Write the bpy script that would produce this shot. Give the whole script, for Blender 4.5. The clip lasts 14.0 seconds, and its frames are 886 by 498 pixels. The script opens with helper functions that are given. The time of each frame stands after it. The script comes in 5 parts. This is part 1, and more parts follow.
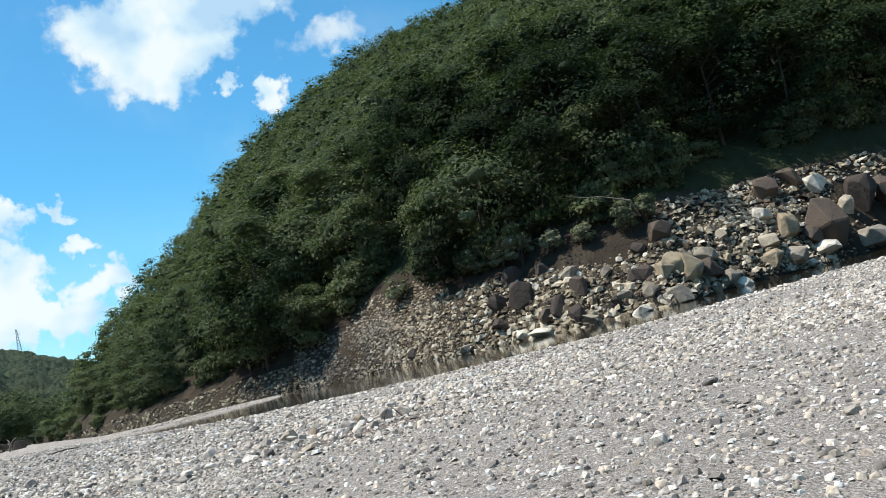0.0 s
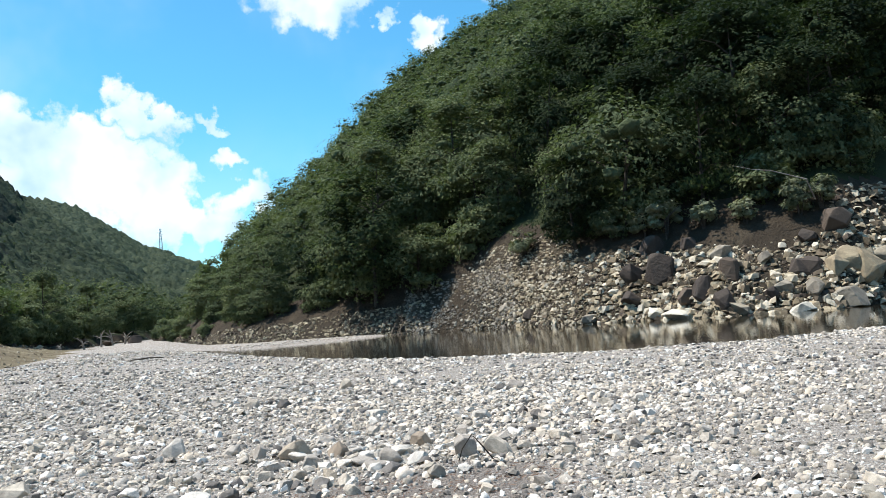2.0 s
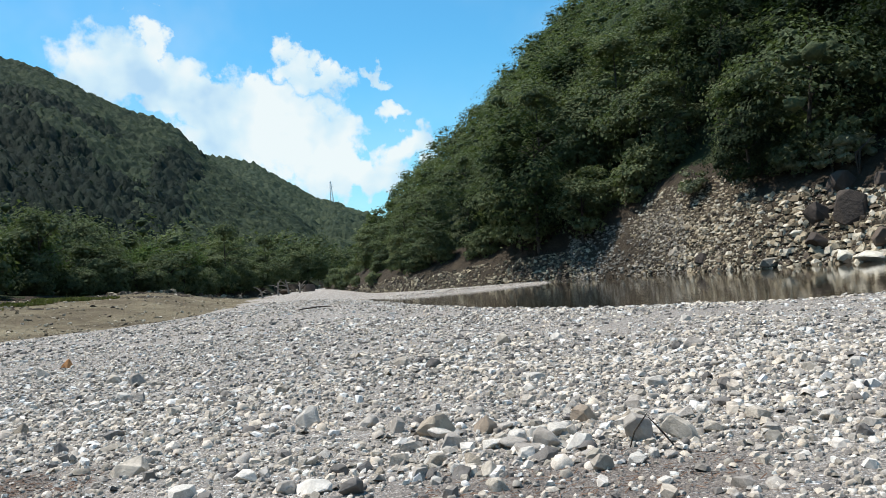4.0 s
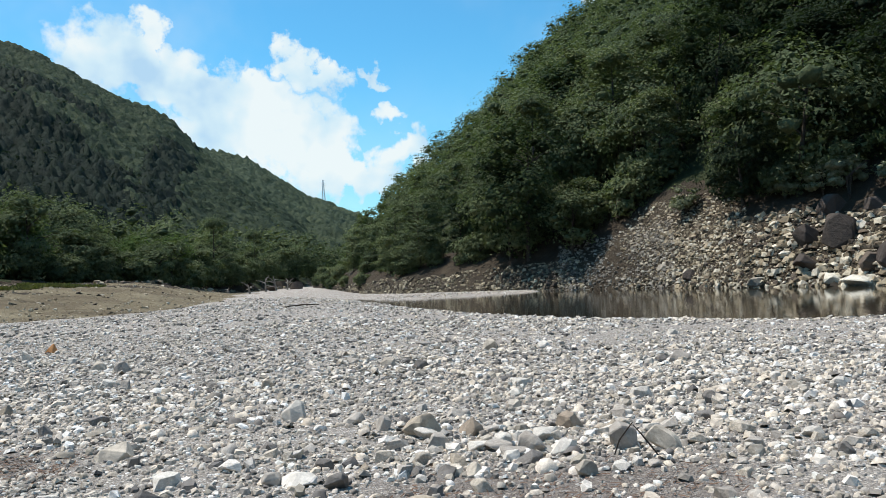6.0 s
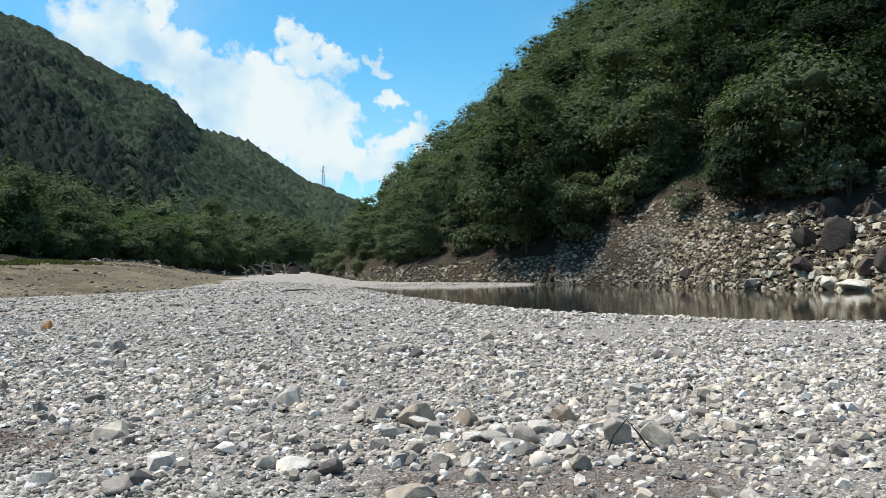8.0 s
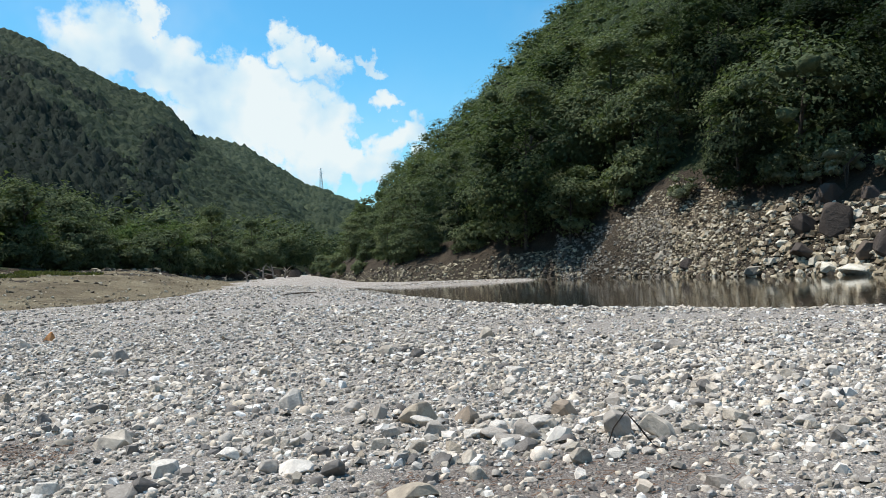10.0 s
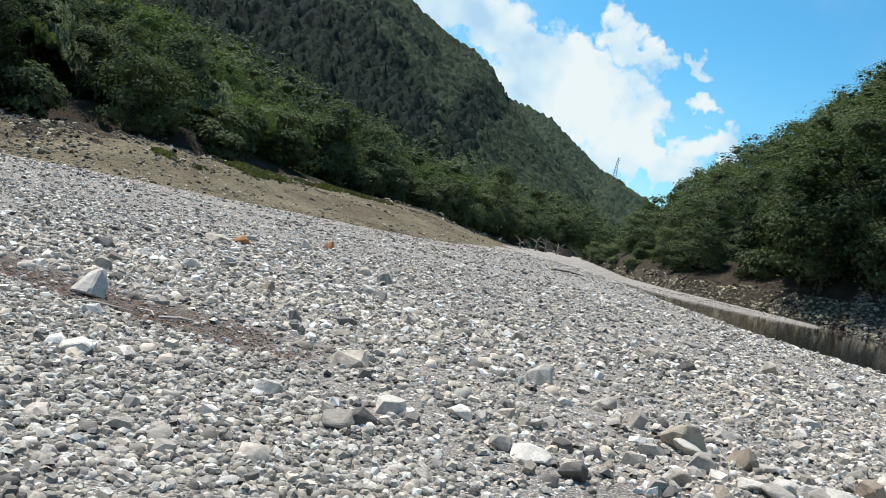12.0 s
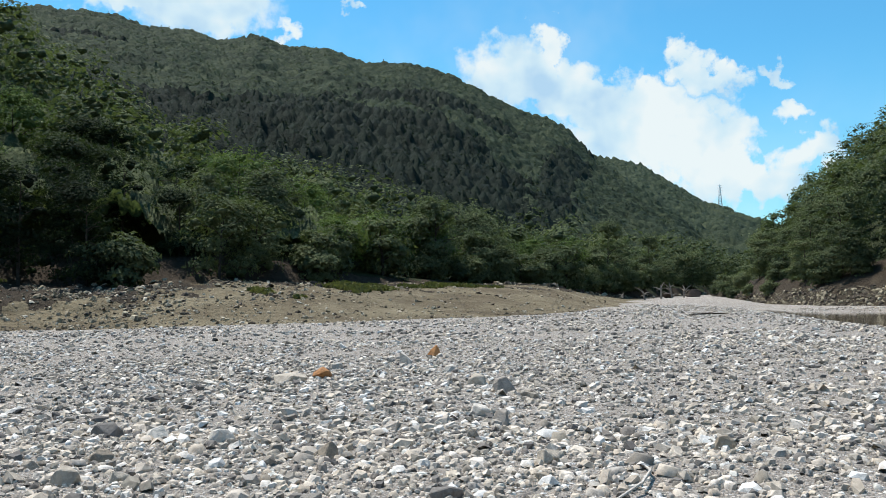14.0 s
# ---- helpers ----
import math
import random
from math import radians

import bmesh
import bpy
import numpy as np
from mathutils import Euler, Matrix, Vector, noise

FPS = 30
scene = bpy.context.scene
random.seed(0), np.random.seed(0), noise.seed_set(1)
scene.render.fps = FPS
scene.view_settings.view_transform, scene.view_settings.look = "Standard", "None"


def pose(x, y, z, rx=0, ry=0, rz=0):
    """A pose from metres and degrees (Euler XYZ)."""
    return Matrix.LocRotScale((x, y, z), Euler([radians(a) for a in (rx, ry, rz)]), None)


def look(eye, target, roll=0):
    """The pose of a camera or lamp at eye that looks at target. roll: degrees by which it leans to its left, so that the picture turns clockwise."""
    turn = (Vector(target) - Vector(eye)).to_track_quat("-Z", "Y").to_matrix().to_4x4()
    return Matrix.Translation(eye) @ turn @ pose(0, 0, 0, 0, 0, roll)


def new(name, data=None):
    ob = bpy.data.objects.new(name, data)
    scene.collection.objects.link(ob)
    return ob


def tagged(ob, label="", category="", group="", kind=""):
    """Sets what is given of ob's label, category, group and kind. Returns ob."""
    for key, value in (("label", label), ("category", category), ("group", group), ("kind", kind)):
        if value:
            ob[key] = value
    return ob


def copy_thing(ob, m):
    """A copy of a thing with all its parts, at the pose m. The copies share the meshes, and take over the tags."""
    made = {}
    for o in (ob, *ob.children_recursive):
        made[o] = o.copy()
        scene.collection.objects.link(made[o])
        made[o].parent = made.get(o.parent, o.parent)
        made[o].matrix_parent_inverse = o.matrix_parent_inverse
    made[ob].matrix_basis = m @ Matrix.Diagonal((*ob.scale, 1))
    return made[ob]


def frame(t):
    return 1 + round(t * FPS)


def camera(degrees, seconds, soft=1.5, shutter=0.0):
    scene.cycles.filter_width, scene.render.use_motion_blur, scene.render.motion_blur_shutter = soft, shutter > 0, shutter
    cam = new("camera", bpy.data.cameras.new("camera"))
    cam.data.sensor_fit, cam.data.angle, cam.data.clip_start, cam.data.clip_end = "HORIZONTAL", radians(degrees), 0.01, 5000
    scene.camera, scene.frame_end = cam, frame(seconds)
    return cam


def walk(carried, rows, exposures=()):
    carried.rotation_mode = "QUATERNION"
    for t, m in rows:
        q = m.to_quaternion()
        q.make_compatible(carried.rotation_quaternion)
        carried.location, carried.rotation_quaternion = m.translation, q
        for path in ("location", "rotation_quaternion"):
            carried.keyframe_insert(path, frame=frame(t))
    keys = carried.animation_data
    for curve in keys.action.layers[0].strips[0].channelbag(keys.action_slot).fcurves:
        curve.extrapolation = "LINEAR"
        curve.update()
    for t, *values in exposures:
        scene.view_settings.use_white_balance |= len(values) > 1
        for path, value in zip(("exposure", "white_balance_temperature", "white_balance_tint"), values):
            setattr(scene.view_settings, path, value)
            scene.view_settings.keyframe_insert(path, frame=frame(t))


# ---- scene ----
CAM_FOV = 55.0
cam = camera(CAM_FOV, 14.0, soft=0.45)
walk(cam, [
    (0.0, pose(-1.863, -6.729, 0.982, 95.89, 13.87, -18.48)),
    (0.2, pose(-1.628, -6.077, 0.974, 95.90, 5.80, -18.36)),
    (0.3, pose(-1.496, -5.808, 0.981, 94.56, 3.18, -14.76)),
    (0.5, pose(-1.303, -5.319, 1.009, 95.13, 4.81, -13.41)),
    (0.6, pose(-1.145, -5.039, 1.014, 94.89, 8.52, -15.67)),
    (1.0, pose(-0.833, -3.727, 1.082, 95.47, 5.63, -17.25)),
    (1.5, pose(-0.511, -2.407, 1.133, 93.67, 0.46, -11.38)),
    (2.0, pose(-0.250, -1.283, 1.207, 94.00, 4.84, -10.53)),
    (2.5, pose(-0.136, -0.471, 1.210, 93.33, 1.12, -6.54)),
    (3.0, pose(-0.003, 0.030, 1.214, 91.90, 4.33, 1.13)),
    (3.5, pose(-0.007, -0.062, 1.245, 91.38, 5.87, 0.60)),
    (6.0, pose(-0.055, -0.132, 1.220, 91.65, 2.93, -0.24)),
    (6.5, pose(-0.061, -0.128, 1.220, 91.50, 2.46, -0.39)),
    (7.0, pose(-0.067, -0.127, 1.218, 91.37, 2.53, -0.50)),
    (7.5, pose(-0.078, -0.130, 1.222, 91.09, 1.57, -0.49)),
    (8.0, pose(-0.078, -0.133, 1.221, 90.97, 0.92, -0.43)),
    (10.5, pose(-0.040, -0.169, 1.228, 90.83, 3.07, -0.39)),
    (11.0, pose(-0.063, -0.149, 1.193, 90.81, 1.56, 0.49)),
    (11.5, pose(-0.169, 0.246, 1.131, 89.72, -7.45, 11.02)),
    (12.0, pose(-0.284, 0.699, 1.087, 88.20, -12.30, 17.97)),
    (12.5, pose(-0.501, 1.538, 1.050, 85.85, -14.31, 26.64)),
    (13.0, pose(-0.701, 2.106, 1.075, 87.51, -8.92, 29.23)),
    (13.5, pose(-0.907, 2.620, 1.066, 90.34, -6.17, 33.34)),
    (13.7, pose(-0.991, 2.907, 1.134, 91.78, 5.00, 25.31)),
    (14.0, pose(-1.194, 3.416, 1.091, 93.09, 1.27, 25.69)),
], exposures=((0.0, 0.3), (0.5, 0.45), (1.5, 0.58), (2.0, 0.5), (3.0, 0.25), (14.0, 0.2)))

# ---- light: a high summer sun, up the valley on the left, and a sky with cumulus ----
SUN_AZ, SUN_EL = -66.0, 64.0
sun = new("sun", bpy.data.lights.new("sun", "SUN"))
sun.data.energy, sun.data.angle, sun.data.color = 5.0, radians(0.53), (1.0, 0.935, 0.865)
sun.matrix_world = look((0, 0, 0), (-math.sin(radians(SUN_AZ)) * math.cos(radians(SUN_EL)),
                                    -math.cos(radians(SUN_AZ)) * math.cos(radians(SUN_EL)), -math.sin(radians(SUN_EL))))

# cumulus: azimuth, elevation, half width, half height (degrees), density
CLOUDS_LOW = (
    (-20.9, 14.4, 3.3, 2.5, 1.0), (-18.3, 16.4, 1.3, 2.1, 1.0), (-16.9, 13.2, 2.8, 2.0, 1.0), (-13.4, 12.0, 2.8, 2.2, 1.0), (-10.5, 11.5, 2.5, 2.0, 1.0), (-8.7, 14.5, 1.3, 1.3, 1.0),
    (-7.2, 13.1, 1.5, 1.4, 1.0), (-15.2, 9.9, 3.1, 2.1, 0.9), (-10.6, 9.1, 3.1, 2.1, 0.9), (-7.6, 9.6, 2.1, 2.0, 0.9), (-7.7, 6.8, 2.8, 2.0, 0.85), (-4.3, 6.9, 2.5, 1.7, 0.85),
    (-1.4, 8.5, 2.1, 1.4, 1.0), (-2.8, 11.0, 1.3, 0.8, 0.8), (-4.0, 13.5, 1.3, 0.6, 0.75))
CLOUDS_HIGH = (
    (3.4, 20.8, 3.9, 2.1, 1.0), (6.5, 21.6, 3.0, 1.5, 0.9), (3.0, 23.8, 4.6, 2.4, 1.0), (9.0, 24.2, 5.0, 2.0, 0.8), (8.5, 19.0, 0.7, 0.5, 0.7), (11.6, 18.6, 1.1, 1.1, 0.9), (15.5, 20.9, 3.0, 1.3, 0.5), (-41.5, 18.6, 5.2, 2.0, 1.0),
    (-35.9, 17.2, 0.9, 0.7, 0.7), (-30.8, 18.7, 0.5, 0.4, 0.6), (-46.8, 19.2, 4.0, 1.3, 0.9),
    (60.0, 30.0, 14.0, 5.0, 1.0), (120.0, 25.0, 16.0, 6.0, 1.0), (-100.0, 28.0, 15.0, 5.0, 1.0), (170.0, 22.0, 16.0, 5.0, 1.0))


class Nodes:
    """Short hand for building node trees."""

    def __init__(self, tree):
        self.tree = tree

    def add(self, kind):
        return self.tree.nodes.new(kind)

    def link(self, a, b):
        self.tree.links.new(a, b)

    def math(self, op, a, b=None, c=None, clamp=False):
        node = self.add("ShaderNodeMath")
        node.operation, node.use_clamp = op, clamp
        for i, v in enumerate((a, b, c)):
            if v is None:
                continue
            if isinstance(v, (int, float)):
                node.inputs[i].default_value = v
            else:
                self.link(v, node.inputs[i])
        return node.outputs[0]

    def noise(self, vector, scale, detail=4.0, rough=0.55, dist=0.0, out="Fac"):
        node = self.add("ShaderNodeTexNoise")
        node.inputs["Scale"].default_value, node.inputs["Detail"].default_value = scale, detail
        node.inputs["Roughness"].default_value, node.inputs["Distortion"].default_value = rough, dist
        if vector is not None:
            self.link(vector, node.inputs["Vector"])
        return node.outputs[out]

    def ramp(self, fac, stops, mode="LINEAR"):
        node = self.add("ShaderNodeValToRGB")
        node.color_ramp.interpolation = mode
        while len(node.color_ramp.elements) < len(stops):
            node.color_ramp.elements.new(0.5)
        for e, (p, c) in zip(node.color_ramp.elements, stops):
            e.position, e.color = p, (*c, 1.0)
        self.link(fac, node.inputs[0])
        return node.outputs[0]

    def mix(self, fac, a, b, blend="MIX"):
        node = self.add("ShaderNodeMix")
        node.data_type, node.blend_type = "RGBA", blend
        for socket, v in ((node.inputs[0], fac), (node.inputs[6], a), (node.inputs[7], b)):
            if isinstance(v, (int, float)):
                socket.default_value = v
            elif isinstance(v, tuple):
                socket.default_value = (*v, 1.0)
            else:
                self.link(v, socket)
        return node.outputs[2]

    def smooth(self, v, lo, hi):
        node = self.add("ShaderNodeMapRange")
        node.interpolation_type = "SMOOTHSTEP"
        self.link(v, node.inputs[0])
        node.inputs[1].default_value, node.inputs[2].default_value = lo, hi
        return node.outputs[0]


def make_world():
    world = bpy.data.worlds.new("sky")
    scene.world = world
    world.use_nodes = True
    n = Nodes(world.node_tree)
    world.node_tree.nodes.clear()
    sky = n.add("ShaderNodeTexSky")
    sky.sky_type, sky.sun_disc = "NISHITA", False
    sky.sun_elevation, sky.sun_rotation = radians(SUN_EL), radians(SUN_AZ)
    sky.altitude, sky.air_density, sky.dust_density, sky.ozone_density = 200, 1.0, 0.6, 2.2
    co = n.add("ShaderNodeTexCoord").outputs["Generated"]
    split = n.add("ShaderNodeSeparateXYZ")
    n.link(co, split.inputs[0])
    el = n.math("MULTIPLY", n.math("ARCSINE", split.outputs[2]), 57.2958)
    az = n.math("MULTIPLY", n.math("ARCTAN2", split.outputs[0], split.outputs[1]), 57.2958)
    # the cauliflower edge of the heaps: the lookup is shifted by noise
    w1 = n.noise(co, 14.0, 4.0, 0.5, out="Color")
    w2 = n.noise(co, 45.0, 4.0, 0.55, out="Color")
    s1, s2 = n.add("ShaderNodeSeparateColor"), n.add("ShaderNodeSeparateColor")
    n.link(w1, s1.inputs[0]), n.link(w2, s2.inputs[0])
    az2 = n.math("ADD", az, n.math("ADD", n.math("MULTIPLY_ADD", s1.outputs[0], 4.4, -2.2), n.math("MULTIPLY_ADD", s2.outputs[0], 3.8, -1.9)))
    el2 = n.math("ADD", el, n.math("ADD", n.math("MULTIPLY_ADD", s1.outputs[1], 3.6, -1.8), n.math("MULTIPLY_ADD", s2.outputs[1], 3.8, -1.9)))
    total = None
    for a, e, wa, we, d in CLOUDS_LOW + CLOUDS_HIGH:
        da = n.math("MULTIPLY", n.math("SUBTRACT", az2, a), 1.0 / wa)
        de = n.math("MULTIPLY", n.math("SUBTRACT", el2, e), 1.0 / we)
        q = n.math("ADD", n.math("MULTIPLY", da, da), n.math("MULTIPLY", de, de))
        blob = n.math("MULTIPLY", n.math("SUBTRACT", 1.30, q, clamp=False), d)
        blob = n.math("MAXIMUM", blob, 0.0)
        total = blob if total is None else n.math("ADD", total, n.math("MINIMUM", blob, 1.2))
    mask = n.smooth(total, 0.03, 0.95)
    veil = n.math("MULTIPLY", n.smooth(n.noise(co, 3.0, 5.0, 0.6), 0.45, 0.8), 0.25)
    low = n.math("MULTIPLY", n.smooth(el, 16.0, 0.0), 0.35)
    mask = n.math("MAXIMUM", n.math("MAXIMUM", n.math("MULTIPLY", mask, 0.96), veil), low)
    # heaps are white at the rim and on top, grey-blue in their hollows
    shade = n.math("ADD", n.math("MULTIPLY", n.noise(co, 11.0, 3.0, 0.5, 0.2), 0.85), n.math("MULTIPLY", n.noise(co, 40.0, 3.0, 0.5), 0.15))
    cloud = n.ramp(shade, ((0.37, (0.50, 0.73, 0.94)), (0.46, (0.70, 0.89, 0.99)), (0.55, (0.91, 0.99, 1.0))))
    bg, white = n.add("ShaderNodeBackground"), n.add("ShaderNodeBackground")
    tint = n.mix(1.0, sky.outputs[0], (0.47, 1.12, 1.27), "MULTIPLY")
    n.link(tint, bg.inputs[0])
    bg.inputs[1].default_value = SKY
    n.link(cloud, white.inputs[0])
    white.inputs[1].default_value = CLOUD
    mixed, out = n.add("ShaderNodeMixShader"), n.add("ShaderNodeOutputWorld")
    n.link(mask, mixed.inputs[0]), n.link(bg.outputs[0], mixed.inputs[1]), n.link(white.outputs[0], mixed.inputs[2])
    n.link(mixed.outputs[0], out.inputs[0])


SKY, CLOUD = 0.115, 0.82
make_world()


# ---- materials ----
def surface(name, rough=0.85, specular=0.3):
    m = bpy.data.materials.new(name)
    m.use_nodes = True
    n = Nodes(m.node_tree)
    bsdf = m.node_tree.nodes["Principled BSDF"]
    bsdf.inputs["Roughness"].default_value = rough
    bsdf.inputs["Specular IOR Level"].default_value = specular
    return m, n, bsdf


def bump(n, bsdf, height, strength, distance):
    node = n.add("ShaderNodeBump")
    node.inputs["Strength"].default_value, node.inputs["Distance"].default_value = strength, distance
    n.link(height, node.inputs["Height"])
    n.link(node.outputs[0], bsdf.inputs["Normal"])


def position(n):
    return n.add("ShaderNodeNewGeometry").outputs["Position"]


def stone_material(name, stops, grain=18.0, dark=0.5, tint_by="island"):
    """Broken rock: one tone for each stone, with veins, grain and dusty tops."""
    m, n, bsdf = surface(name, 0.82, 0.3)
    if tint_by == "island":
        pick = n.add("ShaderNodeNewGeometry").outputs["Random Per Island"]
    else:
        pick = n.add("ShaderNodeObjectInfo").outputs["Random"]
    co = n.add("ShaderNodeTexCoord").outputs["Object"]
    base = n.ramp(pick, stops)
    mottled = n.noise(co, grain, 6.0, 0.65)
    fine = n.noise(co, grain * 6, 3.0, 0.6)
    c = n.mix(n.smooth(mottled, 0.35, 0.7), n.mix(dark, base, (0.10, 0.08, 0.062)), base)
    c = n.mix(1.0, c, n.ramp(fine, ((0.25, (0.80, 0.79, 0.78)), (0.75, (1.0, 1.0, 1.0)))), "MULTIPLY")
    n.link(c, bsdf.inputs["Base Color"])
    bump(n, bsdf, n.math("ADD", mottled, n.math("MULTIPLY", fine, 0.3)), 0.4, 0.4 / grain)
    return m


def gravel_material():
    """Sandy gravel: two sizes of pebbles by cells, over grey-brown sand darkened to shade the gaps, in drifts."""
    m, n, bsdf = surface("river_gravel", 0.9, 0.2)
    co = position(n)
    cells = []
    shift = n.add("ShaderNodeVectorMath")
    shift.operation = "MULTIPLY_ADD"
    n.link(n.noise(co, 35.0, 4.0, 0.6, out="Color"), shift.inputs[0])
    shift.inputs[1].default_value = (0.035, 0.035, 0.035)
    n.link(co, shift.inputs[2])
    for scale in (24.0, 60.0, 10.0):
        v = n.add("ShaderNodeTexVoronoi")
        v.inputs["Scale"].default_value = scale
        v.inputs["Randomness"].default_value = 1.0
        n.link(shift.outputs[0], v.inputs["Vector"])
        cells.append(v)
    tone = ((0.0, (0.167, 0.144, 0.122)), (0.3, (0.386, 0.338, 0.286)), (0.55, (0.566, 0.502, 0.426)), (0.8, (0.746, 0.670, 0.583)), (1.0, (0.900, 0.900, 0.877)))
    layers = []
    for v in cells:
        s = n.add("ShaderNodeSeparateColor")
        n.link(v.outputs["Color"], s.inputs[0])
        layers.append((n.ramp(s.outputs[0], tone), s.outputs[1], v.outputs["Distance"]))
    # darker than the pebbles: shade of the gaps is put into this colour
    shaded_sand = n.ramp(n.noise(co, 60.0, 5.0, 0.7), ((0.3, (0.165, 0.145, 0.125)), (0.7, (0.46, 0.415, 0.365))))
    drift = n.noise(co, 0.35, 5.0, 0.6)
    big = n.noise(co, 0.06, 4.0, 0.6)
    c = shaded_sand
    small_on = n.math("MULTIPLY", n.math("GREATER_THAN", layers[1][1], 0.25), n.math("LESS_THAN", layers[1][2], n.math("MULTIPLY_ADD", n.noise(co, 90.0, 3.0, 0.6), 0.9, 0.05)))
    c = n.mix(n.math("MULTIPLY", small_on, 0.62), c, layers[1][0])
    mid_on = n.math("MULTIPLY", n.math("GREATER_THAN", n.math("ADD", layers[0][1], n.math("MULTIPLY", drift, 0.8)), 0.95), n.math("LESS_THAN", layers[0][2], 0.42))
    c = n.mix(mid_on, c, layers[0][0])
    large_on = n.math("MULTIPLY", n.math("GREATER_THAN", n.math("ADD", layers[2][1], drift), 1.25), n.math("LESS_THAN", layers[2][2], 0.36))
    c = n.mix(large_on, c, layers[2][0])
    c = n.mix(n.math("MULTIPLY", n.smooth(big, 0.45, 0.7), 0.25), c, (0.33, 0.28, 0.24))
    # a band of fine brown silt, where water last ran
    xyz = n.add("ShaderNodeSeparateXYZ")
    n.link(co, xyz.inputs[0])
    middle = n.math("MULTIPLY_ADD", n.smooth(xyz.outputs[0], -0.5, -3.5), 1.15, 4.6)
    off = n.math("ABSOLUTE", n.math("SUBTRACT", n.math("MULTIPLY_ADD", drift, 0.9, xyz.outputs[1]), n.math("ADD", middle, 0.4)))
    band = n.math("MULTIPLY", n.smooth(off, 0.92, 0.36), n.math("MULTIPLY", n.smooth(xyz.outputs[0], -8.5, -6.5), n.math("ADD", n.smooth(xyz.outputs[0], -2.2, -3.6), n.math("MULTIPLY", n.smooth(xyz.outputs[0], -1.0, 0.2), n.math("MULTIPLY", n.smooth(xyz.outputs[0], 2.2, 1.0), 0.7)))))
    c = n.mix(n.math("MULTIPLY", band, 0.82), c, n.ramp(n.noise(co, 70.0, 6.0, 0.75), ((0.3, (0.075, 0.055, 0.045)), (0.55, (0.17, 0.135, 0.112)), (0.75, (0.36, 0.31, 0.27)))))
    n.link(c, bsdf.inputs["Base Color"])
    h = n.math("ADD", n.math("MULTIPLY", n.math("MULTIPLY", mid_on, n.math("SUBTRACT", 0.45, layers[0][2])), 1.4),
               n.math("MULTIPLY", n.math("SUBTRACT", 0.6, layers[1][2]), 0.45))
    h = n.math("ADD", h, n.math("MULTIPLY", n.math("MULTIPLY", large_on, n.math("SUBTRACT", 0.4, layers[2][2])), 3.0))
    bump(n, bsdf, h, 1.0, 0.05)
    return m


def soil_material(name, stops, scale=0.5, relief=0.35):
    m, n, bsdf = surface(name, 0.95, 0.15)
    co = position(n)
    a, b = n.noise(co, scale, 6.0, 0.65, 0.6), n.noise(co, scale * 14, 6.0, 0.7)
    c = n.ramp(n.math("ADD", n.math("MULTIPLY", a, 0.7), n.math("MULTIPLY", b, 0.3)), stops)
    n.link(c, bsdf.inputs["Base Color"])
    bump(n, bsdf, n.math("ADD", a, b), 0.9, relief)
    return m


def leaf_material(name, stops, spread=0.18, grain=3.6):
    """Leaves: every leaf and every clump its own green, thin enough to let some light through."""
    m, n, bsdf = surface(name, 0.8, 0.08)
    geo = n.add("ShaderNodeNewGeometry")
    clump = n.noise(geo.outputs["Position"], spread, 4.0, 0.6)
    cell = n.add("ShaderNodeTexVoronoi")
    cell.inputs["Scale"].default_value = 0.17
    n.link(geo.outputs["Position"], cell.inputs["Vector"])
    tone = n.add("ShaderNodeSeparateColor")
    n.link(cell.outputs["Color"], tone.inputs[0])
    fac = n.math("ADD", n.math("MULTIPLY", geo.outputs["Random Per Island"], 0.26),
                 n.math("ADD", n.math("MULTIPLY_ADD", clump, 0.7, -0.22), n.math("MULTIPLY", tone.outputs[0], 0.42)))
    sprays = n.noise(geo.outputs["Position"], grain, 5.0, 0.7)
    fac = n.math("ADD", fac, n.math("MULTIPLY_ADD", sprays, 1.3, -0.62))
    c = n.ramp(fac, stops)
    n.link(c, bsdf.inputs["Base Color"])
    bump(n, bsdf, sprays, 1.0, 1.1 / grain)
    back = n.add("ShaderNodeBsdfTranslucent")
    n.link(n.mix(1.0, c, (1.0, 1.15, 0.6), "MULTIPLY"), back.inputs[0])
    mixed = n.add("ShaderNodeMixShader")
    mixed.inputs[0].default_value = 0.22
    out = m.node_tree.nodes["Material Output"]
    n.link(bsdf.outputs[0], mixed.inputs[1]), n.link(back.outputs[0], mixed.inputs[2]), n.link(mixed.outputs[0], out.inputs[0])
    return m


def water_material():
    m, n, bsdf = surface("pool_water", 0.04, 0.5)
    co = position(n)
    bsdf.inputs["IOR"].default_value = 1.33
    c = n.ramp(n.noise(co, 0.08, 3.0), ((0.3, (0.020, 0.016, 0.009)), (0.7, (0.034, 0.027, 0.015))))
    n.link(c, bsdf.inputs["Base Color"])
    bump(n, bsdf, n.noise(co, 2.2, 4.0, 0.6), 0.07, 0.05)
    return m


def bark_material():
    m, n, bsdf = surface("bark", 0.9, 0.2)
    co = n.add("ShaderNodeTexCoord").outputs["Object"]
    a = n.noise(co, 6.0, 6.0, 0.7, 1.0)
    n.link(n.ramp(a, ((0.3, (0.03, 0.025, 0.02)), (0.7, (0.10, 0.088, 0.072)))), bsdf.inputs["Base Color"])
    bump(n, bsdf, a, 0.8, 0.08)
    return m


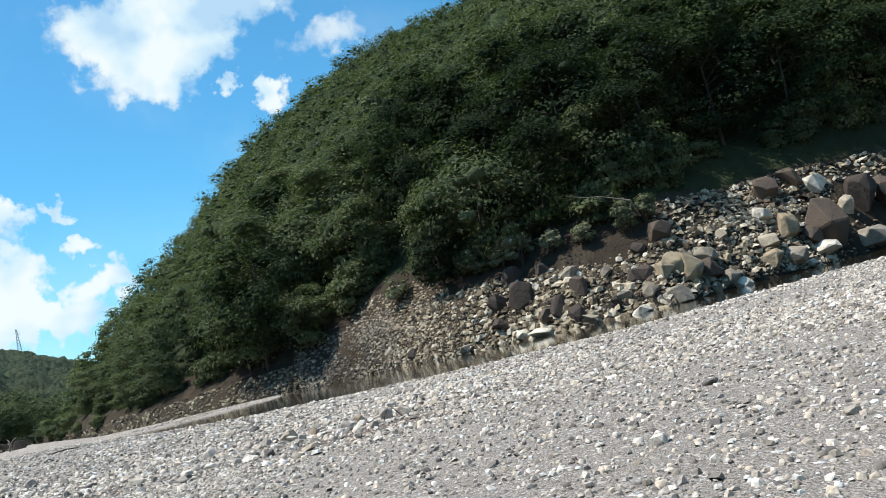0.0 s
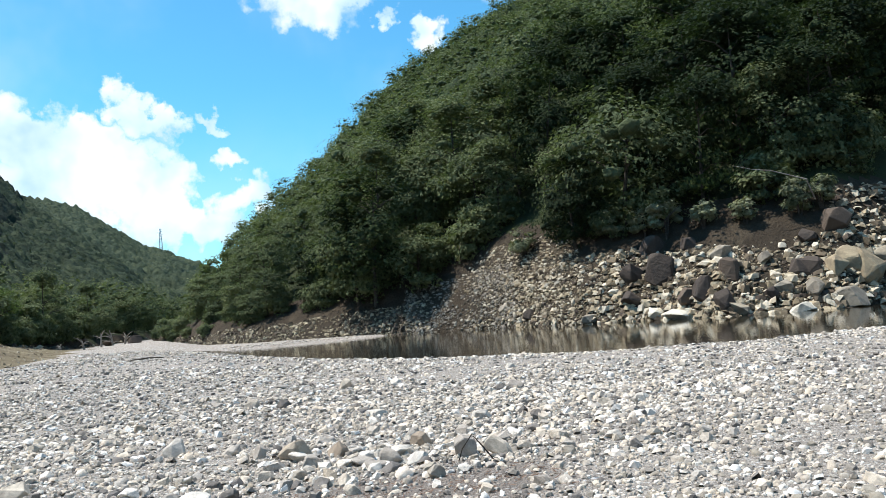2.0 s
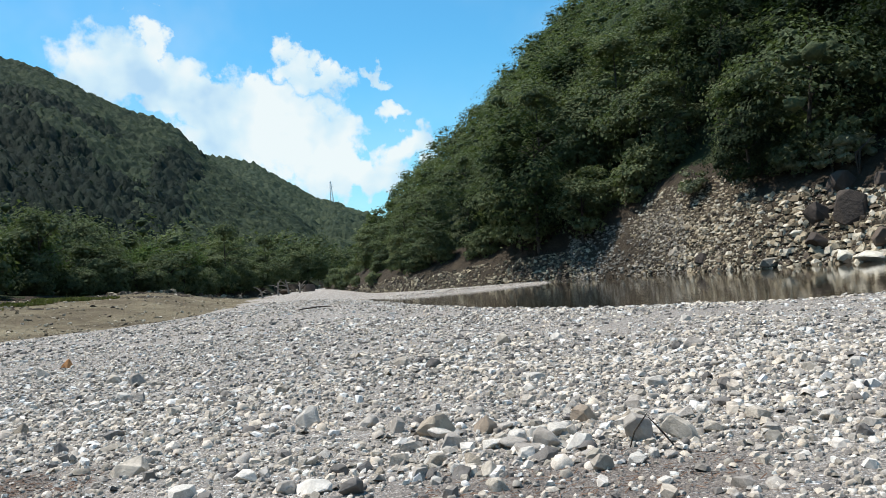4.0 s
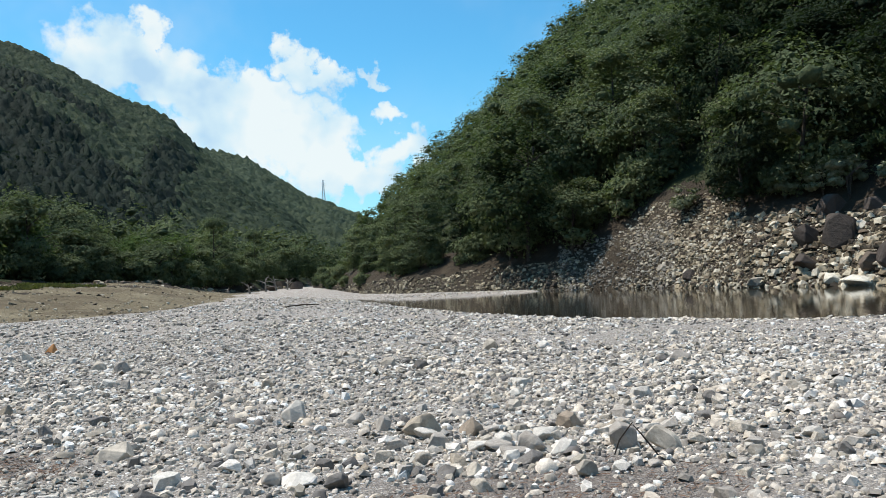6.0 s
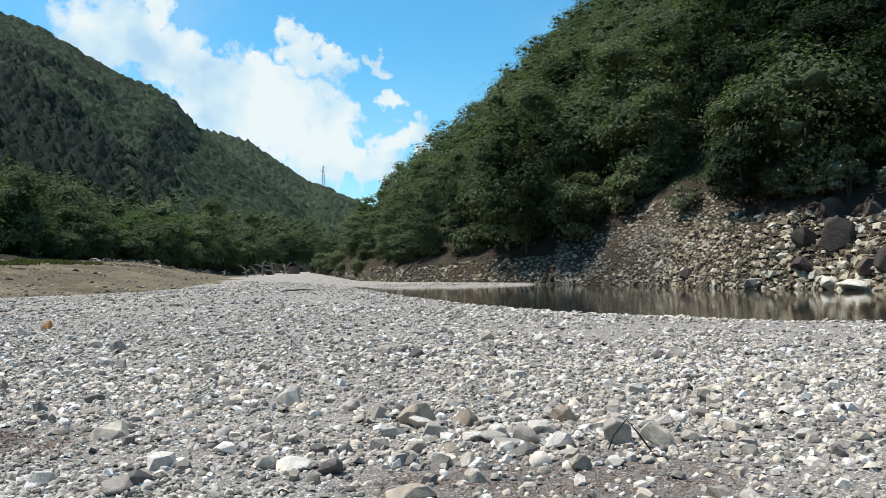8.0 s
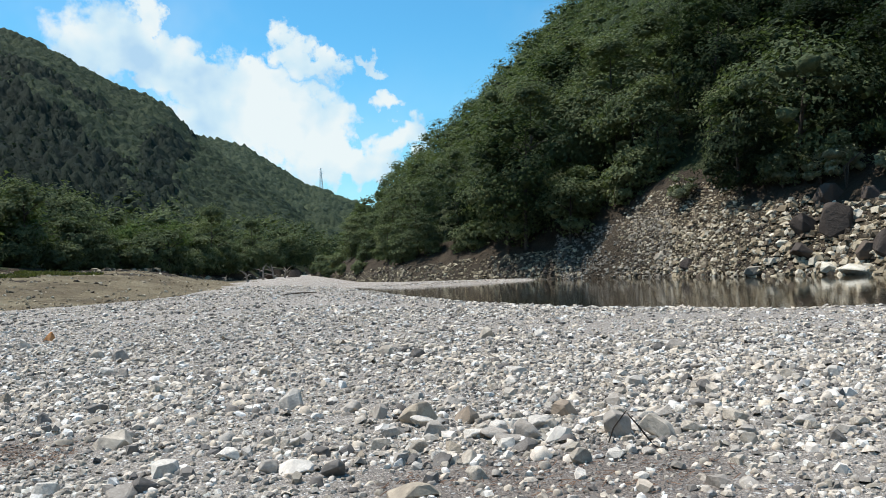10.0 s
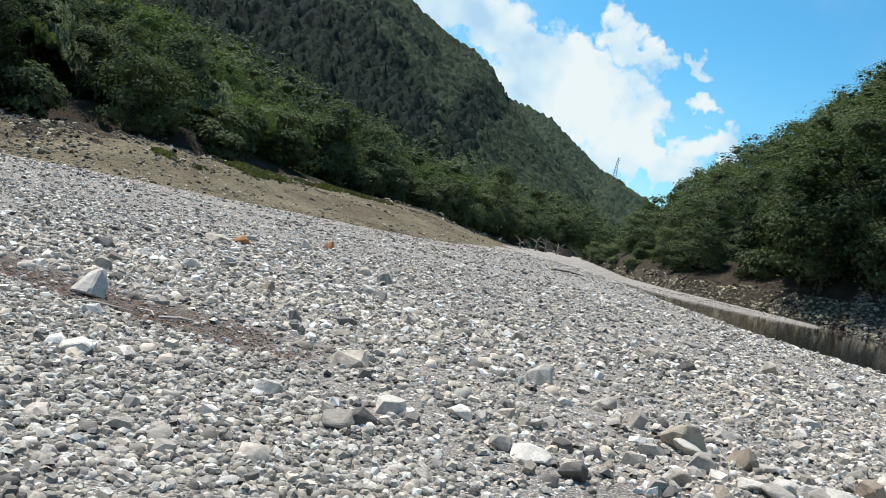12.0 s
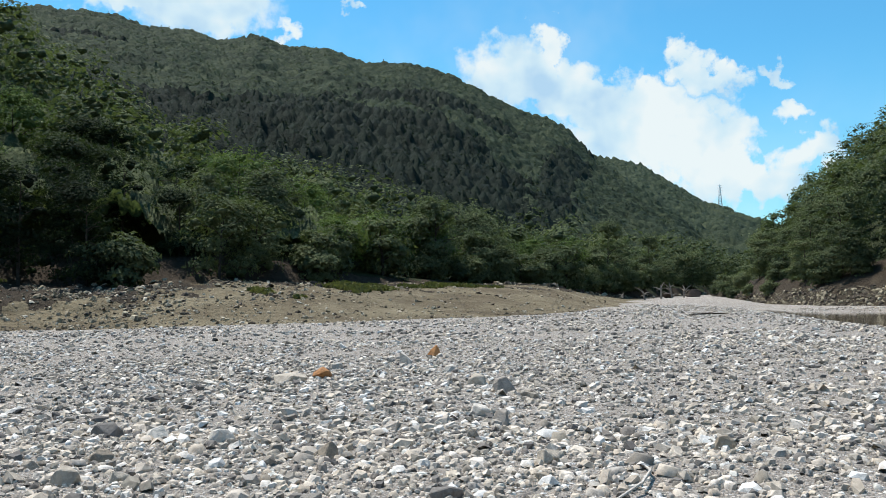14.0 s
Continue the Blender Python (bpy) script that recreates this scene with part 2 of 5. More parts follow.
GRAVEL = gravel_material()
WATER = water_material()
BARK = bark_material()
GREY_STOPS = ((0.0, (0.119, 0.116, 0.116)), (0.10, (0.216, 0.203, 0.186)), (0.22, (0.356, 0.328, 0.270)), (0.34, (0.432, 0.416, 0.387)), (0.46, (0.562, 0.494, 0.402)),
              (0.58, (0.594, 0.546, 0.480)), (0.70, (0.734, 0.650, 0.529)), (0.82, (0.799, 0.744, 0.666)), (1.0, (0.920, 0.910, 0.813)))
PEBBLE = stone_material("river_pebble", tuple((p, tuple(min(v * k, 0.93) for v, k in zip(c, (1.11, 1.08, 1.05)))) for p, c in GREY_STOPS), 30.0, 0.45)
PEBBLE_GREY = stone_material("grey_pebble", tuple((p, tuple(v * 0.84 for v in c)) for p, c in GREY_STOPS), 30.0, 0.45)
STONE = stone_material("river_stone", tuple((p, tuple(min(v * k, 0.93) for v, k in zip(c, (1.16, 1.13, 1.10)))) for p, c in GREY_STOPS), 26.0, 0.36)


def rock(name, tone, grain=5.0, dark=0.45):
    """One kind of rock for single stones: a base tone that wanders a little from stone to stone."""
    lo, hi = tuple(v * 0.8 for v in tone), tuple(min(v * 1.2, 0.9) for v in tone)
    return stone_material(name, ((0.0, lo), (1.0, hi)), grain, dark, "object")


ROCKS = {"white": rock("white_quartz_stone", (0.74, 0.69, 0.61), 11.0, 0.3), "pale": rock("pale_grey_stone", (0.615, 0.544, 0.445), 11.0, 0.42),
         "grey": rock("grey_stone", (0.477, 0.431, 0.374), 9.0, 0.35), "dark": rock("dark_slate_stone", (0.212, 0.198, 0.182), 9.0), "tan": rock("tan_stone", (0.498, 0.421, 0.320), 9.0),
         "orange": rock("rusty_orange_stone", (0.530, 0.247, 0.089), 9.0, 0.3), "brown": rock("brown_stone", (0.382, 0.307, 0.231), 9.0)}
BOULDER = {"white": rock("pale_boulder", (0.76, 0.71, 0.59), 1.2), "pale": rock("cream_boulder", (0.48, 0.42, 0.31), 1.2), "grey": rock("grey_boulder", (0.33, 0.295, 0.235), 1.2),
           "dark": rock("dark_boulder", (0.058, 0.046, 0.039), 1.2, 0.35), "tan": rock("tan_boulder", (0.44, 0.36, 0.235), 1.2), "brown": rock("brown_boulder", (0.12, 0.09, 0.068), 1.2)}
RUBBLE = stone_material("landslide_rubble", ((0.0, (0.065, 0.048, 0.038)), (0.25, (0.19, 0.148, 0.092)), (0.48, (0.39, 0.318, 0.205)), (0.74, (0.60, 0.512, 0.360)), (1.0, (0.82, 0.755, 0.61))), 2.5, 0.45)
SCREE = stone_material("grey_scree_stone", ((0.0, (0.12, 0.11, 0.095)), (0.5, (0.31, 0.28, 0.23)), (1.0, (0.54, 0.50, 0.41))), 2.5, 0.45)
BANKROCK = stone_material("weathered_bank_rock", ((0.0, (0.05, 0.041, 0.033)), (0.4, (0.125, 0.102, 0.072)), (0.7, (0.31, 0.265, 0.17)), (1.0, (0.62, 0.55, 0.39))), 2.5, 0.5)
BANK = soil_material("bank_soil", ((0.25, (0.030, 0.024, 0.018)), (0.5, (0.058, 0.046, 0.033)), (0.75, (0.130, 0.105, 0.072))), 0.35)
BEACH = soil_material("dry_silt", ((0.3, (0.085, 0.064, 0.040)), (0.45, (0.162, 0.130, 0.082)), (0.58, (0.238, 0.200, 0.128)), (0.75, (0.335, 0.290, 0.200))), 0.22)
HUMUS = soil_material("forest_floor", ((0.3, (0.018, 0.024, 0.011)), (0.7, (0.05, 0.062, 0.027))), 0.2)
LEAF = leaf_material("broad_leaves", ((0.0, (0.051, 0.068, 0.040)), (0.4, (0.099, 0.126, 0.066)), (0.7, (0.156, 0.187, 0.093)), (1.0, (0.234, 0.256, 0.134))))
# dark copy of the leaves, with shade put into the colour
LEAF_DARK = leaf_material("shaded_evergreen_leaves", ((0.0, (0.014, 0.022, 0.013)), (0.5, (0.030, 0.047, 0.023)), (0.85, (0.064, 0.090, 0.034)), (1.0, (0.125, 0.155, 0.052))))
LEAF_FAR = leaf_material("far_leaves", ((0.0, (0.024, 0.039, 0.026)), (0.4, (0.055, 0.076, 0.046)), (0.7, (0.082, 0.103, 0.059)), (1.0, (0.128, 0.152, 0.087))), 0.03, 0.9)
LEAF_LIGHT = leaf_material("light_green_leaves", ((0.0, (0.052, 0.082, 0.026)), (0.45, (0.110, 0.165, 0.050)), (0.8, (0.165, 0.230, 0.072)), (1.0, (0.225, 0.280, 0.105))))
DRIFT = soil_material("bleached_driftwood", ((0.3, (0.38, 0.34, 0.29)), (0.7, (0.74, 0.70, 0.63))), 6.0, 0.012)
TWIG = soil_material("dark_twig", ((0.3, (0.035, 0.028, 0.022)), (0.7, (0.10, 0.08, 0.06))), 8.0, 0.006)
STEEL = surface("painted_steel", 0.5, 0.5)[0]
STEEL.node_tree.nodes["Principled BSDF"].inputs["Base Color"].default_value = (0.85, 0.85, 0.85, 1.0)
LEAF_PALE = leaf_material("pale_shrub_leaves", ((0.0, (0.10, 0.12, 0.07)), (0.6, (0.22, 0.24, 0.15)), (1.0, (0.36, 0.37, 0.25))))
GRASS = leaf_material("bank_grass", ((0.0, (0.09, 0.105, 0.035)), (1.0, (0.23, 0.225, 0.095))), 0.4)
NEEDLE = leaf_material("cedar_needles", ((0.0, (0.012, 0.021, 0.017)), (0.6, (0.020, 0.033, 0.024)), (1.0, (0.032, 0.048, 0.032))), 0.05, 1.3)

LITTER = soil_material("brown_plant_litter", ((0.3, (0.07, 0.04, 0.028)), (0.7, (0.26, 0.17, 0.12))), 9.0, 0.004)
DEADWOOD = soil_material("grey_dead_wood", ((0.3, (0.16, 0.14, 0.12)), (0.7, (0.36, 0.33, 0.29))), 4.0, 0.03)


# ---- mesh helpers ----
def mesh_of(name, verts, faces, material, smooth=False):
    """A mesh from an array of vertices and an array of faces that all have the same number of corners."""
    verts, faces = np.asarray(verts, dtype=np.float32), np.asarray(faces, dtype=np.int32)
    me = bpy.data.meshes.new(name)
    k = faces.shape[1]
    me.vertices.add(len(verts))
    me.vertices.foreach_set("co", verts.ravel())
    me.loops.add(faces.size)
    me.loops.foreach_set("vertex_index", faces.ravel())
    me.polygons.add(len(faces))
    me.polygons.foreach_set("loop_start", np.arange(0, faces.size, k, dtype=np.int32))
    me.polygons.foreach_set("use_smooth", np.full(len(faces), smooth) if isinstance(smooth, bool) else smooth)
    me.materials.append(material)
    me.update(calc_edges=True)
    return me


def part(name, me, parent, label=""):
    ob = new(name, me)
    ob.parent = parent
    if label:
        tagged(ob, label)
    return ob


def bm_mesh(name, bm, material, smooth=False):
    me = bpy.data.meshes.new(name)
    for f in bm.faces:
        f.smooth = smooth
    bm.to_mesh(me)
    bm.free()
    me.materials.append(material)
    return me


def vnoise(x, y, scale, seed=0):
    """Smooth value noise on the plan, 0 to 1."""
    x, y = np.asarray(x, dtype=float) / scale + seed * 17.3, np.asarray(y, dtype=float) / scale + seed * 9.1
    xi, yi = np.floor(x), np.floor(y)
    fx, fy = x - xi, y - yi
    fx, fy = fx * fx * (3 - 2 * fx), fy * fy * (3 - 2 * fy)

    def h(a, b):
        v = np.sin(a * 127.1 + b * 311.7 + seed * 74.7) * 43758.5453
        return v - np.floor(v)
    return (h(xi, yi) * (1 - fx) + h(xi + 1, yi) * fx) * (1 - fy) + (h(xi, yi + 1) * (1 - fx) + h(xi + 1, yi + 1) * fx) * fy


def fbm(x, y, scale, seed=0, octaves=4):
    total, amp, s = 0.0, 0.5, scale
    for i in range(octaves):
        total = total + amp * (vnoise(x, y, s, seed + i) - 0.5) * 2
        amp, s = amp * 0.5, s * 0.5
    return total


def step(v, lo, hi):
    q = np.clip((v - lo) / (hi - lo), 0, 1)
    return q * q * (3 - 2 * q)


_bm = bmesh.new()
bmesh.ops.create_icosphere(_bm, subdivisions=1, radius=1.0)
BALL_V, BALL_F = np.array([v.co[:] for v in _bm.verts]), np.array([[v.index for v in f.verts] for f in _bm.faces])
_bm.free()


OCT_V = np.array([(1, 0, 0), (0, 1, 0), (-1, 0, 0), (0, -1, 0), (0.2, 0.1, 0.9), (0, 0, -1.0)], dtype=float)
OCT_F = np.array([(0, 1, 4), (1, 2, 4), (2, 3, 4), (3, 0, 4), (1, 0, 5), (2, 1, 5), (3, 2, 5), (0, 3, 5)])


SLAB_V = np.array([(1.0, 0.1, -0.4), (0.05, 0.95, -0.4), (-1.0, 0.0, -0.4), (0.0, -0.95, -0.4), (0.62, 0.42, 0.6), (-0.36, 0.58, 0.55), (-0.66, -0.38, 0.6), (0.4, -0.6, 0.5)])
SLAB_F = np.array([q for k in range(4) for q in ((k, (k + 1) % 4, k + 4), ((k + 1) % 4, (k + 1) % 4 + 4, k + 4))] + [(4, 5, 6), (4, 6, 7)])
CHIP_V = np.array([(math.cos(k * 1.2566), math.sin(k * 1.2566), -0.35) for k in range(5)] + [(0.66 * math.cos(k * 1.2566 + 0.5), 0.66 * math.sin(k * 1.2566 + 0.5), 0.72) for k in range(5)])
CHIP_F = np.array([q for k in range(5) for q in ((k, (k + 1) % 5, k + 5), ((k + 1) % 5, (k + 1) % 5 + 5, k + 5))] + [(5, 6, 7), (5, 7, 8), (5, 8, 9)])


def stones(name, centres, sizes, material, rng, flat=0.66, rough=0.3, small=False, worn=0.0):
    """Many angular stones in one mesh."""
    n = len(centres)
    ICO_V, ICO_F = (SLAB_V, SLAB_F) if small else (CHIP_V, CHIP_F)
    v = ICO_V[None] * (1 + rng.uniform(-rough, rough, (n, len(ICO_V), 1)))
    v = v * np.stack([rng.uniform(0.75, 1.35, n), rng.uniform(0.65, 1.05, n), rng.uniform(0.7, 1.2, n) * flat], 1)[:, None]
    a, b = rng.uniform(0, 2 * np.pi, n), rng.normal(0, 0.34, n)
    ca, sa, cb, sb = np.cos(a), np.sin(a), np.cos(b), np.sin(b)
    x, z = v[..., 0] * cb[:, None] + v[..., 2] * sb[:, None], -v[..., 0] * sb[:, None] + v[..., 2] * cb[:, None]
    y = v[..., 1]
    v = np.stack([x * ca[:, None] - y * sa[:, None], x * sa[:, None] + y * ca[:, None], z], 2)
    v = v * np.asarray(sizes)[:, None, None] + np.asarray(centres)[:, None]
    f = ICO_F[None] + (np.arange(n) * len(ICO_V))[:, None, None]
    smooth = np.repeat(rng.random(n) < worn, len(ICO_F))
    return mesh_of(name, v.reshape(-1, 3), f.reshape(-1, 3), material, smooth)


# ---- the lie of the land ----
WATER_Z = -0.6
NEAR_SHORE = ((-8.0, 76.0), (-5.9, 64.0), (-2.5, 50.2), (0.6, 39.2), (2.7, 33.3), (4.4, 29.6), (5.8, 26.9), (7.6, 24.2), (9.3, 22.4), (12.0, 21.4), (17.0, 22.2), (25.0, 24.0), (36.0, 26.0), (50.0, 27.0), (75.0, 27.0))
FAR_SHORE = ((80.0, 62.0), (60.0, 56.0), (46.0, 53.0), (37.0, 50.0), (31.5, 49.0), (27.5, 52.0), (24.3, 57.0), (20.4, 63.0), (16.0, 69.5), (11.0, 75.0), (9.0, 69.5), (6.6, 66.2), (2.1, 63.8), (-2.0, 63.8), (-4.5, 65.4), (-7.0, 72.0))
POOL = np.array(NEAR_SHORE + FAR_SHORE)


def pool_distance(x, y):
    """Signed distance to the pool's outline: negative in the water."""
    p = np.stack([np.asarray(x, dtype=float).ravel(), np.asarray(y, dtype=float).ravel()], 1)
    best, inside = np.full(len(p), 1e9), np.zeros(len(p), dtype=bool)
    for a, b in zip(POOL, np.roll(POOL, -1, 0)):
        ab = b - a
        t = np.clip(((p - a) @ ab) / (ab @ ab), 0, 1)
        best = np.minimum(best, np.hypot(*(p - a - t[:, None] * ab).T))
        if a[1] != b[1]:
            cross = (a[1] > p[:, 1]) != (b[1] > p[:, 1])
            inside ^= cross & (p[:, 0] < (b[0] - a[0]) * (p[:, 1] - a[1]) / (b[1] - a[1]) + a[0])
    return np.where(inside, -best, best).reshape(np.shape(x))


def ground_z(x, y):
    """Height of the gravel bar, with its low swells and the hollow of the pool."""
    r = np.hypot(x, y)
    d = pool_distance(x, y) + 0.5 * fbm(x, y, 3.0, 5, 3)
    bar = 0.10 * fbm(x, y, 9.0, 1, 3) + 0.035 * fbm(x, y, 1.6, 2, 3) + 0.05 * step(r, 3, 12)
    bar = bar * (0.35 + 0.65 * step(r, 2, 10)) - 0.05 * step(r, 60, 160)
    shore = WATER_Z + np.where(d > 0, 0.72 * (1 - np.exp(-d / 5.0)), np.maximum(d * 0.18, -1.2))
    az = np.degrees(np.arctan2(x, y))
    bar = bar - (bar + 0.46) * step(az, -9.0, -5.0) * step(r, 52, 66) * step(az, 60, 40)
    return np.minimum(bar, shore) + 0.02 * fbm(x, y, 0.5, 8, 2)


# hillsides in polar form: azimuth, foot distance, bank height, crest distance, crest elevation (degrees)
RIGHT = np.array([
    (-8.5, 135, 1.0, 170, -0.6), (-7.2, 110, 1.2, 170, -0.2), (-6.3, 97, 1.6, 175, -0.2), (-5.4, 88, 1.8, 185, 1.9), (-2.5, 78, 2.0, 210, 5.0), (0.2, 75, 2.4, 230, 7.3),
    (3.4, 71, 3.0, 245, 9.8), (6.8, 67.5, 4.2, 255, 13.0), (9.6, 66.0, 5.0, 262, 15.2), (12.4, 63.5, 5.6, 268, 16.6), (16.6, 58.0, 6.2, 275, 18.7), (20.0, 54.5, 6.0, 280, 19.6),
    (24.0, 52.5, 5.8, 285, 20.2), (29.0, 49.0, 5.4, 285, 21.2), (36.0, 49.5, 5.6, 280, 22.0), (48.0, 63.0, 6.4, 280, 22.0), (58.0, 80.0, 6.4, 290, 21.0), (90.0, 100, 6.0, 320, 18.0), (140.0, 130, 6.0, 400, 15.0), (181.0, 160, 6.0, 450, 13.0)])
LEFT = np.array([
    (-181.0, 160, 4.0, 450, 13.0), (-140.0, 95, 4.0, 300, 15.0), (-90.0, 52, 1.6, 140, 22.0), (-62.0, 48, 3.4, 118, 18.0), (-52.0, 48, 3.4, 110, 13.6), (-46.0, 47, 3.3, 108, 9.8), (-40.5, 47.5, 3.2, 106, 6.2),
    (-35.0, 49.5, 3.2, 106, 4.0), (-31.5, 53, 2.6, 106, 2.8), (-28.0, 60, 2.2, 108, 1.8), (-22.0, 72, 2.0, 125, 1.5), (-18.5, 84, 1.4, 140, 1.3), (-13.0, 120, 1.4, 175, 0.9), (-9.3, 165, 1.4, 215, 0.7), (-6.0, 215, 1.2, 260, 0.6), (-2.0, 230, 1.2, 280, 0.6), (12.0, 260, 1.2, 300, 0.6)])
BEACH_EDGE = np.array([(-75.0, 40), (-54.0, 40), (-49.0, 40), (-44.0, 38.5), (-38.0, 37.0), (-32.0, 37.0), (-27.0, 38.5), (-23.0, 40.0), (-19.0, 44), (-17.0, 48), (-14.5, 58), (-12.0, 80)])
# the high ridge on the left, and the far head of the valley
RIDGE = np.array([
    (-120.0, 150, 0.0, 480, 15.3), (-75.0, 125, 0.0, 480, 16.3), (-53.0, 112, 0.0, 520, 16.9), (-50.8, 112, 0.0, 520, 17.5), (-49.5, 112, 0.0, 520, 17.3), (-48.2, 112, 0.0, 520, 17.5), (-46.1, 113, 0.0, 520, 17.3), (-44.6, 114, 0.0, 520, 16.8),
    (-42.2, 116, 0.0, 515, 16.8), (-39.9, 118, 0.0, 510, 16.2), (-37.7, 118, 0.0, 508, 16.7), (-35.7, 118, 0.0, 505, 16.0), (-33.0, 118, 0.0, 490, 15.9), (-30.8, 118, 0.0, 485, 15.1), (-27.4, 122, 0.0, 470, 14.95), (-24.7, 128, 0.0, 460, 14.15),
    (-22.4, 136, 0.0, 450, 12.9), (-20.3, 142, 0.0, 445, 11.75), (-18.1, 155, 0.0, 440, 11.0), (-17.0, 165, 0.0, 440, 10.3), (-15.4, 178, 0.0, 435, 8.5), (-12.6, 205, 0.0, 420, 6.3), (-10.2, 222, 0.0, 410, 4.4), (-8.4, 235, 0.0, 400, 2.4), (-7.0, 245, 0.0, 390, 0.2)])
HEAD = np.array([
    (-24.0, 330, 0.0, 850, 9.3), (-15.4, 320, 0.0, 850, 8.7), (-12.4, 310, 0.0, 850, 7.95), (-10.4, 300, 0.0, 840, 6.65), (-8.3, 290, 0.0, 820, 5.15), (-7.5, 285, 0.0, 800, 5.0), (-5.4, 285, 0.0, 780, 4.05), (-4.2, 285, 0.0, 760, 3.5), (-1.0, 285, 0.0, 760, 2.4), (12.0, 300, 0.0, 760, 2.0), (24.0, 300, 0.0, 760, 2.0)])


def slope_z(table, az, r, run=7.0, curve=1.0, rough=1.0, seed=0):
    """Height of a hillside: a raw bank at the foot, then a long slope to the crest, and down behind it."""
    foot, bank, crest, el = (np.interp(az, table[:, 0], table[:, i]) for i in (1, 2, 3, 4))
    x, y = r * np.sin(np.radians(az)), r * np.cos(np.radians(az))
    foot = foot + 1.6 * rough * fbm(x, y, 14.0, seed + 3, 3)
    top = 1.2 + crest * np.tan(np.radians(el))
    up = np.clip((r - foot) / run, 0, 1)
    q = np.clip((r - foot - run) / np.maximum(crest - foot - run, 1), 0, 1)
    z = -1.2 + (bank + 1.2) * up ** 0.8 + (top - bank) * q ** curve
    z = z + rough * (0.35 * fbm(x, y, 3.0, seed + 9, 3) * up + 3.2 * fbm(x, y, 45.0, seed, 3) * q * (1 - q) * 2.5)
    z = z - np.clip(r - crest, 0, None) * 0.45
    return np.where(r < foot, -1.2 - (foot - r) * 0.8, z)


def polar_sheet(name, table, az0, az1, steps, rs, material, **kw):
    az, r = np.meshgrid(np.linspace(az0, az1, steps), rs)
    z = slope_z(table, az, r, **kw)
    v = np.stack([r * np.sin(np.radians(az)), r * np.cos(np.radians(az)), z], 2).reshape(-1, 3)
    i = np.arange(len(rs) - 1)[:, None] * steps + np.arange(steps - 1)[None]
    f = np.stack([i, i + 1, i + steps + 1, i + steps], 2).reshape(-1, 4)
    me = mesh_of(name, v, f, material, True)
    me.materials.append(HUMUS)
    face_az, face_r = az[:-1, :-1].ravel(), r[:-1, :-1].ravel()
    me.polygons.foreach_set("material_index", (face_r > np.interp(face_az, table[:, 0], table[:, 1]) + kw["run"] + 1.5).astype(np.int32))
    return new(name, me)


# ---- the ground: one sheet out to the horizon ----
def build_ground():
    rs = np.concatenate([np.linspace(0.0, 20.0, 70), np.geomspace(20.3, 110.0, 90), np.geomspace(114, 4000, 26)])
    az = np.concatenate([np.linspace(-65, 65, 280), np.linspace(67, 293, 60)])
    a, r = np.meshgrid(az, rs)
    x, y = r * np.sin(np.radians(a)), r * np.cos(np.radians(a)) - 2.0
    z = ground_z(x, y)
    n = len(az)
    i = np.arange(len(rs) - 1)[:, None] * n + np.arange(n)[None]
    j = np.arange(len(rs) - 1)[:, None] * n + (np.arange(n)[None] + 1) % n
    f = np.stack([i, j, j + n, i + n], 2).reshape(-1, 4)
    return tagged(new("ground", mesh_of("ground", np.stack([x, y, z], 2).reshape(-1, 3), f, GRAVEL, True)),
                  "pale grey river gravel bar, dry and stony", "ground", kind="structure")


def build_water():
    me = bpy.data.meshes.new("water")
    pts = [(-14, 90), (-14, 15), (90, 15), (90, 60), (40, 66), (20, 74), (0, 84)]
    me.from_pydata([(x, y, WATER_Z) for x, y in pts], [], [tuple(range(len(pts)))])
    me.materials.append(WATER)
    return tagged(new("water", me), "still brown-green pool of river water", "water", kind="structure")


build_ground()
build_water()


def beach_z(az, r):
    edge, foot = np.interp(az, BEACH_EDGE[:, 0], BEACH_EDGE[:, 1]), np.interp(az, LEFT[:, 0], LEFT[:, 1])
    x, y = r * np.sin(np.radians(az)), r * np.cos(np.radians(az))
    mound = 1.75 * step(az, -12.5, -20) * step(az, -38, -27) + 2.1 * step(az, -26, -40) + 0.25 * step(az, -46, -58) + 0.06
    q = np.clip((r - edge) / np.maximum(foot + 2.5 - edge, 2), -0.2, 1.2)
    rill = np.abs(fbm(az * 1.1 + 0.6 * fbm(x, y, 3.0, 74, 2), r * 0.12, 1.4, 75, 2))
    ledge = q + 0.16 * fbm(az, az * 0, 2.2, 76, 3)
    shelf = 0.3 * (step(ledge, 0.34, 0.42) - step(ledge, 0.42, 0.8)) * step(az, -42, -46)
    return ground_z(x, y) - 0.05 + shelf - 0.45 * rill * step(q, 0.35, 0.8) * step(az, -27, -33) + mound * (0.45 * step(q, 0.0, 0.75) + 0.55 * np.clip(q, 0, 1)) + ((0.22 + 0.2 * step(az, -38, -46)) * fbm(x, y, 6.0, 77, 4) + 0.16 * np.abs(fbm(x, y, 1.6, 78, 3))) * step(q, 0.05, 0.3) - 0.5 * step(q, 0.0, -0.15)


